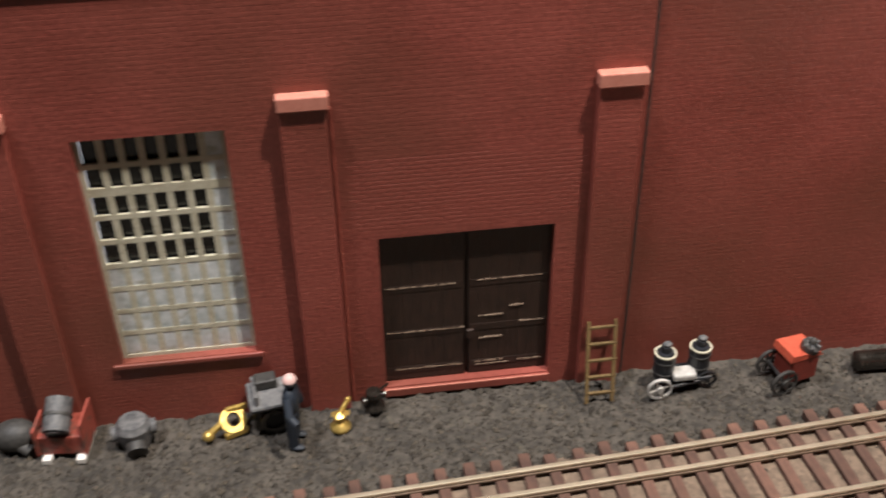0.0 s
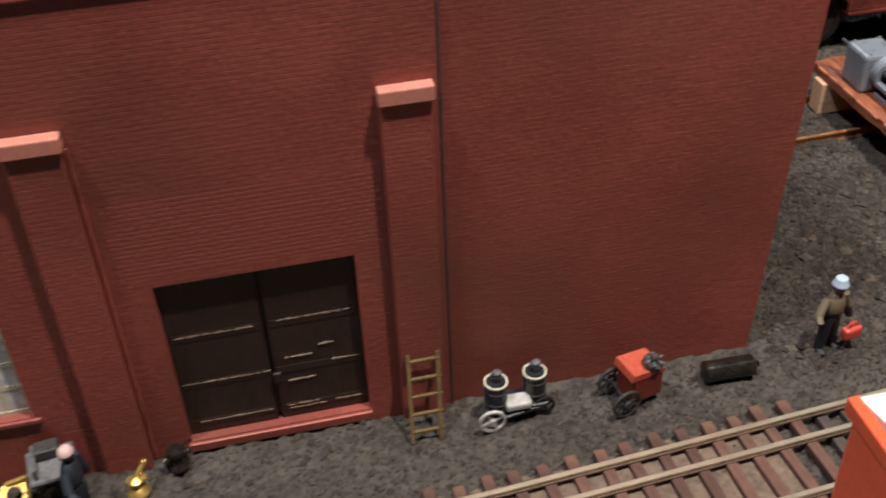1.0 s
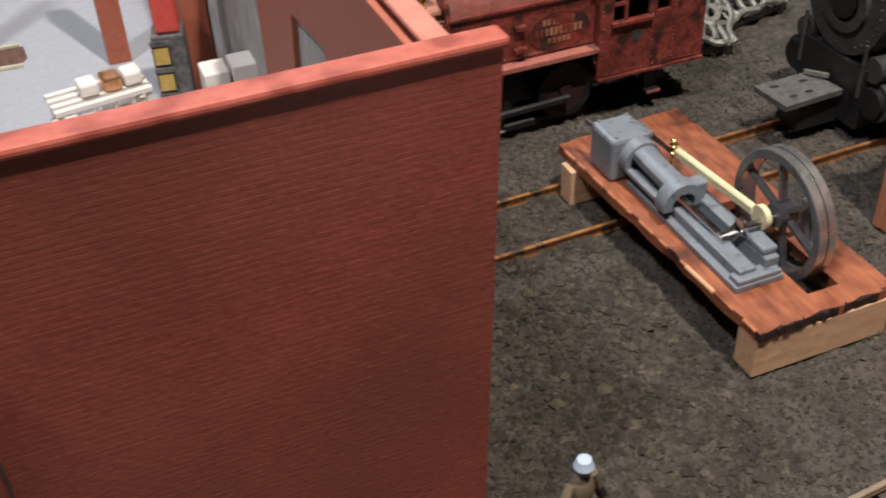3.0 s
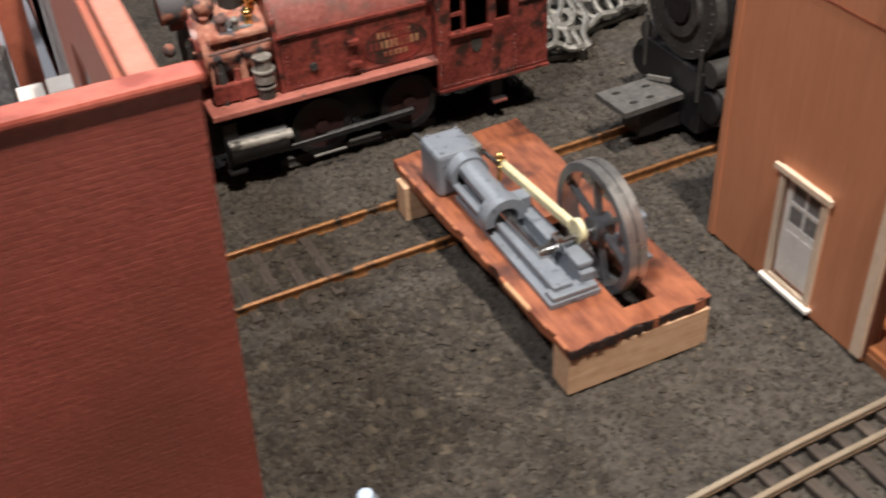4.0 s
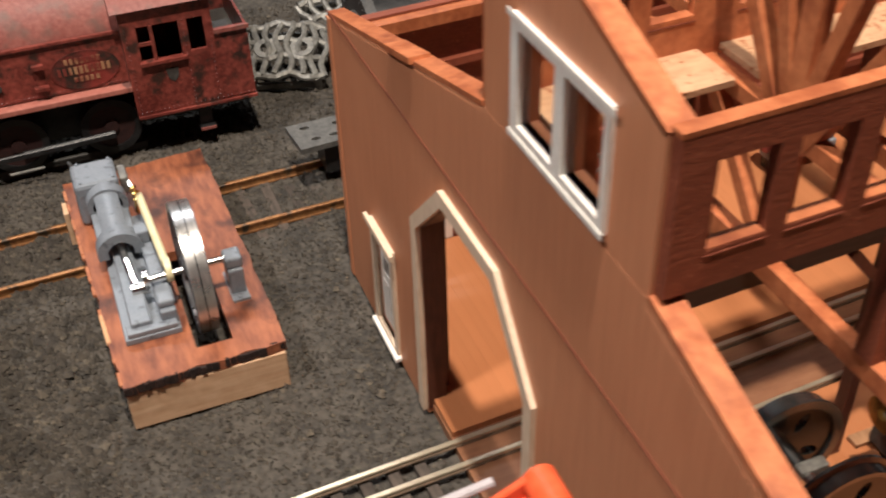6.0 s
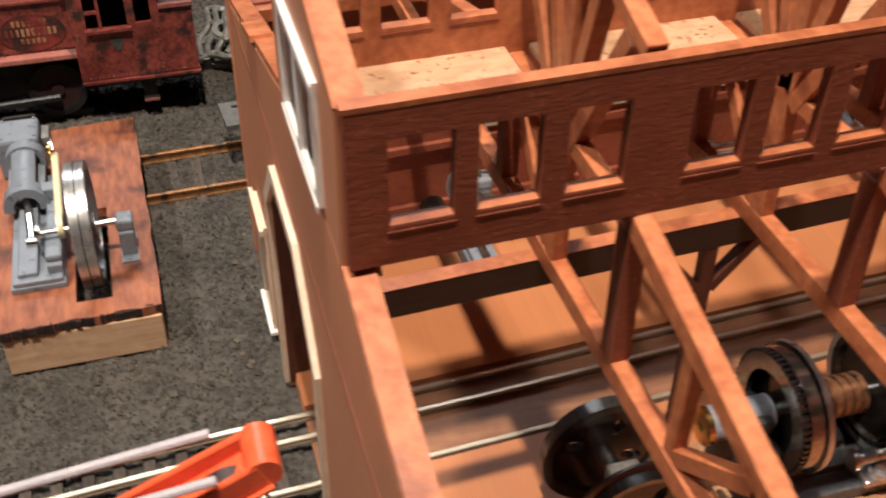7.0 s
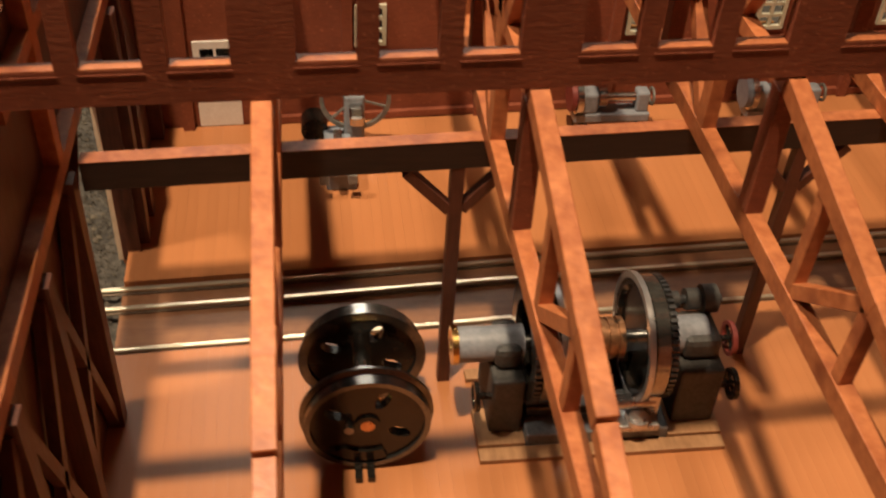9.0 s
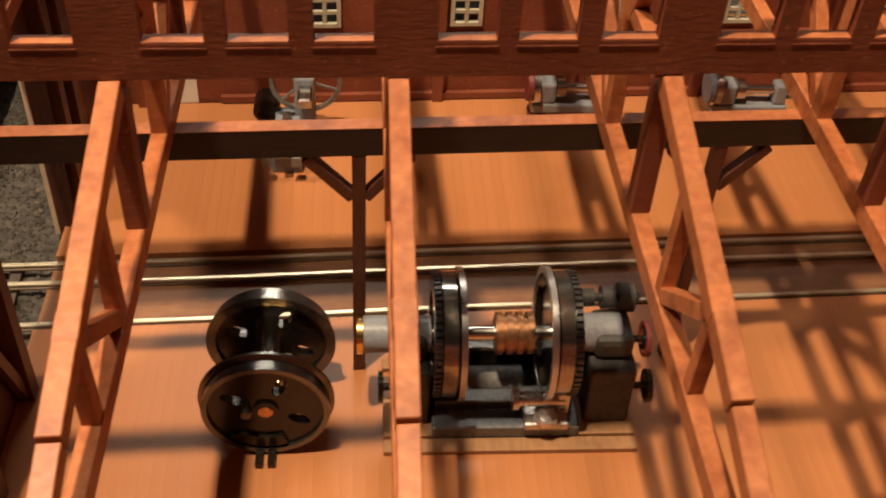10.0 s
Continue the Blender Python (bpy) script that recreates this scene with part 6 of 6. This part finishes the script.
# ---- orange crane on the front track ----
def build_crane():
    t = thing("rail_crane", (0, 0, 0), "orange plastic model rail crane with white roof and grey cords", "crane")
    tip, foot = Vector((21.36, 6.25, 5.72)), Vector((13.2, 6.1, 2.0))
    part("house", box(B(), 9.75, 13.3, 4.7, 7.75, 1.5, 4.2, 0.08), "crane", t, "orange cab house")
    bm = B()
    plate(bm, [(4.55, 4.2), (6.2, 4.62), (7.9, 4.2), (7.9, 4.34), (6.2, 4.78), (4.55, 4.34)], [], across(9.9), 0, 3.5)
    part("roof", bm, "white", t, "white weathered roof")
    part("roof_edge", box(B(), 9.72, 9.899, 4.55, 7.9, 4.12, 4.4, 0.03), "crane", t)
    part("deck", box(B(), 8.8, 14.2, 4.5, 7.9, 1.2, 1.499, 0.04), "crane", t)
    for x in (9.6, 10.9, 12.2, 13.5):
        for y in (5.3, 7.0):
            part("wheel", rod(B(), (x, y - 0.08, 0.5), (x, y + 0.08, 0.5), 0.48, 24), "black_dusty", t, smooth=True)
        part("axle", rod(B(), (x, 5.3, 0.5), (x, 7.0, 0.5), 0.08, 8), "black_dusty", t)
    part("truck", box(B(), 9.2, 13.9, 5.6, 6.7, 0.5, 1.199), "black_dusty", t)
    d = (tip - foot).normalized()
    side = Vector((0, 1, 0))
    up = d.cross(side) * -1
    for s in (-1, 1):
        a, b = foot + side * s * 0.42, tip + side * s * 0.26
        ch = part("boom_side", bar(B(), a, b, 0.09, 0.34, (0, 1, 0), 0.02), "crane", t, "orange boom side plate")
        part("top_flange", bar(B(), a + up * 0.19 - side * s * 0.08, b + up * 0.19 - side * s * 0.02, 0.24, 0.04, (0, 1, 0)), "crane", ch)
        part("rivet_row", rivets(B(), [tuple(a + (b - a) * f + side * s * 0.05 - up * 0.05) for f in np.arange(0.06, 0.97, 0.035)], 0.035), "crane", ch)
    for f in (0.15, 0.32, 0.49, 0.66):
        p = foot + (tip - foot) * f
        part("cross_plate", bar(B(), p + side * -0.36, p + side * 0.36, 0.3, 0.08, tuple(d)), "crane", t)
    part("boom_head", bar(B(), foot + (tip - foot) * 0.83 + up * 0.12, tip + up * 0.1, 0.46, 0.2, (0, 1, 0), 0.05), "crane", t, "solid orange boom head")
    part("boom_head", rod(B(), tip + side * -0.3, tip + side * 0.3, 0.2, 24), "crane", t, smooth=True)
    part("sheave", rod(B(), tip + Vector((-0.35, -0.1, -0.45)), tip + Vector((-0.35, 0.1, -0.4)), 0.3, 24), "wheel_red", t, "dark red pulley", smooth=True)
    hook = part("hook_line", rod(B(), tip + Vector((0.02, 0, -0.4)), tip + Vector((0.02, 0, -3.2)), 0.025, 6), "black_dusty", t)
    part("hook", lathe(B(), [(0.08, -0.03), (0.14, -0.03), (0.14, 0.03), (0.08, 0.03)], tip + Vector((0.02, 0, -3.3)), (0, 1, 0), 14), "black_dusty", hook)
    mast = Vector((12.4, 6.2, 4.9))
    part("mast", box(B(), 12.1, 12.5, 5.8, 6.6, 4.3, 5.0, 0.05), "crane", t)
    for s in (-0.34, 0.34):
        part("cord", rod(B(), mast + side * s, tip + Vector((-0.5, s, 0.12)), 0.055, 8), "cable", t, "grey twisted cord")
    track = thing("front_track", (0, 0, 0), "front layout track under the crane", "railway track")
    line = [(x, 5.32) for x in np.arange(4, 20.1, 1.0)]
    for off in (0, 1.65):
        part("rail", rail_mesh(B(), line, off, 0.0, 0.02 + 0.0 + 0.03 + 0.06), "rail", track)
    return t


build_crane()


# ---- inside the machine shop ----
FLOOR = 0.304


def build_wheelset():
    t = thing("wheelset", (0, 0.12, FLOOR), "black driving wheelset with copper hub standing on the wooden floor", "wheelset")
    for y, lab in ((7.27, "glossy black driving wheel"), (8.73, "glossy black driving wheel")):
        holes = []
        for k in range(8):
            a = k * math.pi / 4 + 0.35
            if k not in (1, 3, 7):
                continue
            cx, cz = 26.90 + 0.56 * math.cos(a), 1.07 + 0.56 * math.sin(a)
            holes.append([(cx + 0.2 * math.cos(b) * math.cos(a) - 0.11 * math.sin(b) * math.sin(a), cz + 0.2 * math.cos(b) * math.sin(a) + 0.11 * math.sin(b) * math.cos(a)) for b in np.arange(0, 6.2, 0.6)])
        disc = [(26.90 + 0.93 * math.cos(a), 1.07 + 0.93 * math.sin(a)) for a in np.arange(0, 6.28, 0.15)]
        w = part("wheel", plate(B(), disc, holes, along(y), -0.09, 0.09), "machine_black", t, lab)
        part("tyre", lathe(B(), [(0.91, -0.15), (1.0, -0.15), (1.0, 0.06), (1.07, 0.10), (1.07, 0.15), (0.91, 0.15)], (26.90, y, 1.07), (0, 1 if y < 8 else -1, 0), 60), "tyre", w, "polished dark tyre", smooth=True)
        s = -1 if y < 8 else 1
        part("hub", rod(B(), (26.90, y, 1.07), (26.90, y + s * 0.14, 1.07), 0.2, 24), "machine_black", w, smooth=True)
        part("axle_end", rod(B(), (26.90, y + s * 0.141, 1.07), (26.90, y + s * 0.155, 1.07), 0.115, 18), "copper", w, "bare copper axle end")
        part("crank_pin", rod(B(), (26.62, y, 1.09), (26.6, y + s * 0.24, 1.09), 0.08, 12), "steel", w, smooth=True)
        part("counterweight", plate(B(), [(26.90 + r * math.cos(a), 1.07 + r * math.sin(a)) for r, aa in ((0.84, np.arange(3.9, 5.3, 0.2)), (0.62, np.arange(5.1, 3.9, -0.2))) for a in aa], [], along(y + s * 0.09), 0, s * 0.06), "machine_black", w)
    part("axle", rod(B(), (26.90, 7.35, 1.07), (26.90, 8.64, 1.07), 0.15, 18), "steel", t, smooth=True)
    part("axle_box", box(B(), 26.73, 27.13, 7.55, 7.85, 0.87, 1.29, 0.04), "brass", t, "pale brass axle box")
    part("axle_box", box(B(), 26.74, 27.27, 8.0, 8.22, 0.89, 1.25, 0.03), "silver", t)
    for x in (26.75, 26.95):
        part("wedge", box(B(), x - 0.06, x + 0.06, 6.85, 7.15, 0.0, 0.12), "machine_black", t)


def gear_rim(bm, c, R, wide, teeth):
    for k in range(teeth):
        a = 2 * math.pi * k / teeth
        d = Vector((0, math.cos(a), math.sin(a)))
        bar(bm, Vector(c) + d * (R - 0.03), Vector(c) + d * (R + 0.055), wide, 0.06, (1, 0, 0))
    return bm


def build_wheel_lathe():
    t = thing("wheel_lathe", (0, 0.10, FLOOR), "grey and black driving-wheel lathe with polished wheels on a wooden plinth", "lathe")
    cy, cz = 8.25, 1.66
    part("plinth", box(B(), 28.75, 32.95, 7.08, 7.35, 0.0, 0.10, 0.01), "plinth", t, "worn wooden plinth strip")
    part("plinth", box(B(), 28.75, 32.95, 8.9, 9.15, 0.0, 0.10, 0.01), "plinth", t)
    part("plinth", box(B(), 32.0, 32.95, 7.36, 8.2, 0.0, 0.16, 0.01), "plinth", t)
    part("plinth", box(B(), 28.75, 29.55, 7.36, 8.2, 0.0, 0.16, 0.01), "plinth", t)
    part("bed", box(B(), 29.55, 32.0, 7.36, 8.89, 0.0, 0.34, 0.04), "wheel_grey", t, "dark grey machine bed")
    part("bed_way", box(B(), 29.6, 31.9, 7.75, 8.1, 0.341, 0.55, 0.03), "iron", t)
    part("bed_tray", rod(B(), (30.2, 8.3, 0.42), (31.1, 8.3, 0.42), 0.3, 20), "grey_dust", t, smooth=True)
    for x0, x1 in ((28.95, 29.5), (32.1, 32.85)):
        h = part("headstock", box(B(), x0, x1, 7.6, 8.9, 0.161, 1.4, 0.06), "black_dusty", t, "black headstock casting")
        part("headstock_cap", box(B(), x0 + 0.05, x1 - 0.05, 7.85, 8.65, 1.401, 1.86, 0.12), "black_dusty", h)
    part("spindle", rod(B(), (28.42, cy, cz), (29.5, cy, cz), 0.30, 24), "machine_grey", t, "grey spindle nose", smooth=True)
    part("spindle_end", lathe(B(), [(0.1, 0), (0.33, 0), (0.33, 0.1), (0.1, 0.1)], (28.32, cy, cz), (1, 0, 0), 24), "brass", t, smooth=True)
    part("spindle", rod(B(), (31.9, cy, cz), (32.6, cy, cz), 0.32, 24), "machine_grey", t, smooth=True)
    part("axle", rod(B(), (29.5, cy, cz), (31.9, cy, cz), 0.13, 18), "steel", t, smooth=True)
    sleeve = part("eccentric_sleeve", rod(B(), (30.55, cy, cz), (31.18, cy, cz), 0.30, 28), "copper_dull", t, "ribbed copper sleeve", smooth=True)
    for k in range(4):
        x = 30.57 + 0.165 * k
        part("rib", lathe(B(), [(0.27, 0), (0.35, 0), (0.35, 0.1), (0.27, 0.1)], (x, cy, cz), (1, 0, 0), 28), "copper_dull", sleeve, smooth=True)
    for x, s in ((29.85, -1), (31.5, 1)):
        w = part("driving_wheel", lathe(B(), [(0.14, -0.1), (0.82, -0.1), (0.87, -0.2), (1.02, -0.2), (1.02, 0.04), (1.08, 0.08), (1.08, 0.16), (0.87, 0.16), (0.82, 0.08), (0.14, 0.08)], (x, cy, cz), (-s, 0, 0), 60), "machine_black", t, "polished driving wheel", smooth=True)
        part("tread", lathe(B(), [(1.022, -0.19), (1.032, -0.19), (1.032, 0.03), (1.022, 0.03)], (x, cy, cz), (-s, 0, 0), 60), "chrome_dark", w, smooth=True)
        part("flange_edge", lathe(B(), [(0.98, 0.162), (1.085, 0.162), (1.085, 0.075), (1.092, 0.075), (1.092, 0.17), (0.98, 0.17)], (x, cy, cz), (-s, 0, 0), 60), "rim_steel", w, "chrome flange edge", smooth=True)
        g = part("ring_gear", lathe(B(), [(0.7, 0), (0.98, 0), (0.98, 0.12), (0.7, 0.12)], (x + s * 0.21, cy, cz), (s, 0, 0), 56), "chrome_dark", w, "grey toothed ring gear", smooth=True)
        part("teeth", gear_rim(B(), (x + s * 0.27, cy, cz), 0.98, 0.11, 56), "iron", g)
    post = part("tool_post", box(B(), 31.05, 31.8, 7.28, 7.72, 0.341, 0.50, 0.04), "rim_steel", t, "bright tool slide")
    part("slide_disc", rod(B(), (31.42, 7.42, 0.501), (31.42, 7.42, 0.60), 0.21, 20), "rim_steel", post, smooth=True)
    part("slide_disc", rod(B(), (31.42, 7.42, 0.601), (31.42, 7.42, 0.66), 0.14, 20), "rim_steel", post, smooth=True)
    part("tool_holder", rod(B(), (30.95, 7.6, 0.78), (31.72, 7.6, 0.78), 0.13, 16), "rim_steel", post, smooth=True)
    part("tool_holder", box(B(), 31.58, 31.8, 7.5, 7.72, 0.501, 1.1, 0.03), "rim_steel", post)
    part("tool_screw", rod(B(), (30.85, 7.6, 0.78), (30.95, 7.6, 0.78), 0.19, 16), "rim_steel", post, smooth=True)
    for c, R, m in (((33.05, 8.2, 1.55), 0.30, "wheel_dull"), ((33.12, 7.8, 0.85), 0.28, "machine_black"), ((28.7, 7.7, 1.0), 0.26, "machine_black")):
        hw = part("handwheel", lathe(B(), [(R * 0.78, -0.04), (R, -0.04), (R, 0.04), (R * 0.78, 0.04)], c, (1, 0, 0), 26), m, t, "dull red handwheel" if m == "wheel_dull" else "", smooth=True)
        bm = B()
        for k in range(2):
            a = 0.5 + k * math.pi / 2
            d = Vector((0, math.cos(a), math.sin(a))) * R * 0.85
            bar(bm, Vector(c) - d, Vector(c) + d, 0.04, 0.06)
        rod(bm, Vector(c), Vector((32.8 if c[0] > 30 else 28.96, c[1], c[2])), 0.06, 8)
        part("spoke", bm, "machine_black", hw)
    shaft = part("gear_shaft", rod(B(), (31.7, 8.7, 2.02), (32.95, 8.7, 2.02), 0.08, 12), "iron", t, smooth=True)
    for x0, x1, r in ((32.0, 32.2, 0.15), (32.32, 32.55, 0.19), (32.6, 32.85, 0.25)):
        part("gear", rod(B(), (x0, 8.7, 2.02), (x1, 8.7, 2.02), r, 20), "black_dusty", shaft, smooth=True)
    part("rail_rest", box(B(), 29.55, 31.95, 8.6, 8.88, 0.341, 0.9, 0.04), "machine_black", t)


def build_planer():
    t = thing("planer", (0, 0, FLOOR), "grey metal shaper with a large handwheel by the back wall", "machine tool")
    part("bed", box(B(), 26.5, 27.15, 14.7, 16.6, 0.0, 0.42, 0.05), "engine_grey", t)
    part("table", box(B(), 26.55, 27.08, 14.6, 16.0, 0.421, 0.6, 0.04), "engine_grey", t)
    part("way", box(B(), 26.7, 26.88, 14.4, 16.0, 0.621, 0.70), "steel", t, "bright slide way")
    part("column", box(B(), 26.95, 27.4, 16.05, 16.5, 0.0, 1.5, 0.06), "machine_grey", t)
    part("ram", bar(B(), (27.2, 15.5, 1.2), (27.2, 16.55, 1.2), 0.3, 0.26, (1, 0, 0), 0.04), "steel", t)
    part("motor", rod(B(), (26.3, 16.4, 0.4), (26.3, 16.9, 0.4), 0.3, 18), "machine_black", t, smooth=True)
    for x, y in ((26.45, 14.42), (27.05, 14.42)):
        part("clamp", box(B(), x - 0.1, x + 0.1, y - 0.12, y + 0.05, 0.45, 0.7, 0.02), "silver", t)
    spoked_wheel(t, (27.2, 16.2, 1.35), (0, 1, 0), 0.78, 0.09, 0.09, 0.14, 6, ("silver", "silver"), ("handwheel_rim", "handwheel_hub", "handwheel_spoke"))


def build_bench_lathe(x, label, turn=0, wheel="wheel_dull"):
    t = thing("bench_lathe", (x, 16.75, FLOOR), label, "lathe", turn=turn)
    part("bed", box(B(), -0.1, 1.7, -0.25, 0.25, 0.35, 0.58, 0.04), "machine_grey", t)
    for a in (0.0, 1.35):
        part("leg", box(B(), a, a + 0.25, -0.25, 0.25, 0.0, 0.349, 0.03), "machine_black", t)
    part("headstock", box(B(), -0.05, 0.45, -0.22, 0.25, 0.581, 1.1, 0.06), "machine_grey", t)
    part("pulley", rod(B(), (-0.22, 0, 0.95), (-0.1, 0, 0.95), 0.36, 24), wheel, t, "worn flat belt pulley", smooth=True)
    part("pulley_rim", lathe(B(), [(0.34, 0), (0.42, 0), (0.42, 0.14), (0.34, 0.14)], (-0.09, 0, 0.95), (1, 0, 0), 28), "steel", t, smooth=True)
    part("chuck", rod(B(), (0.451, 0, 0.9), (0.65, 0, 0.9), 0.24, 20), "steel", t, smooth=True)
    part("workpiece", rod(B(), (0.65, 0, 0.9), (1.35, 0, 0.9), 0.11, 16), "steel", t, smooth=True)
    part("tailstock", box(B(), 1.36, 1.66, -0.18, 0.18, 0.581, 1.08, 0.05), "machine_grey", t)
    part("tail_wheel", lathe(B(), [(0.16, 0), (0.22, 0), (0.22, 0.05), (0.16, 0.05)], (1.72, 0, 0.9), (1, 0, 0), 20), "silver", t, smooth=True)


def build_spoked_wheelset(x, y, label):
    t = thing("spoked_wheelset", (x, y, 0), label, "wheelset", turn=4)
    for v in (-0.78, 0.78):
        spoked_wheel(t, (0, v, 1.04), (0, 1, 0), 1.04, 0.13, 0.2, 0.26, 14, ("tyre", "black"), ("tyre", "hub", "spoke"))
    part("axle", rod(B(), (0, -0.9, 1.04), (0, 0.9, 1.04), 0.12, 14), "black_dusty", t, smooth=True)


build_spoked_wheelset(21.3, 7.5, "black spoked driving wheelset standing outside the machine shop")

build_wheelset()
build_wheel_lathe()
build_planer()
build_bench_lathe(32.35, "small bench lathe with a red pulley by the back wall")
build_bench_lathe(36.5, "small grey bench lathe farther along the back wall", wheel="machine_grey")


# ---- seen over the brick wall ----
def build_inner_things():
    t = thing("white_rack", (8.2, 25.6, 0), "white slatted rack with small parts on top", "rack", turn=8)
    for x in (-1.2, 0.7):
        for y in (-0.38, 0.38):
            part("leg", box(B(), x - 0.06, x + 0.06, y - 0.06, y + 0.06, 0.25, 2.6), "white", t)
    part("shelf", box(B(), -1.3, 0.8, -0.45, 0.45, 2.1, 2.17), "white", t)
    for y in (-0.42, -0.14, 0.14, 0.42):
        part("top_slat", box(B(), -1.3, 0.8, y - 0.07, y + 0.07, 2.601, 2.70), "white", t)
    for k in range(6):
        part("slat", box(B(), -1.25 + 0.39 * k, -1.17 + 0.39 * k, -0.45, -0.40, 2.171, 2.6), "white", t)
    for x, m, lab in ((-0.45, "white", "white box on the rack"), (0.05, "copper", "brown block on the rack"), (0.5, "white", "white box on the rack")):
        b = solid("parts_box", box(B(), x - 0.2, x + 0.2, -0.25, 0.25, 2.705, 3.02, 0.06), m, lab, "box")
        b.matrix_world = pose(8.2 * U, 25.6 * U, 0, 0, 0, 8)
    t = thing("control_cabinet", (9.75, 26.6, 0), "dark machine cabinet with yellow panels and a red top", "cabinet", turn=-12)
    part("body", box(B(), -0.36, 0.36, -0.36, 0.36, 0.25, 3.3, 0.04), "grey_dust", t)
    part("side_panel", box(B(), -0.38, 0.0, -0.40, -0.361, 0.3, 3.2), "black_dusty", t)
    for k in range(4):
        part("panel", box(B(), -0.35, -0.02, -0.43, -0.401, 0.7 + 0.65 * k, 1.1 + 0.65 * k), "gold_paint", t, "yellow panel")
        part("frame_bar", box(B(), -0.40, 0.02, -0.44, -0.402, 1.15 + 0.65 * k, 1.27 + 0.65 * k), "grey_dust", t)
    part("red_top", box(B(), -0.25, 0.3, -0.3, 0.3, 3.301, 4.3, 0.08), "red_bag", t, "red machine head")
    for k in range(2):
        c = solid("white_carton", box(B(), 10.1 + 0.62 * k, 10.65 + 0.62 * k, 24.6, 25.3, 0.252, 3.0 + 0.05 * k, 0.03), "white", "tall white carton standing inside the brick building", "carton")


build_inner_things()
build_grit()
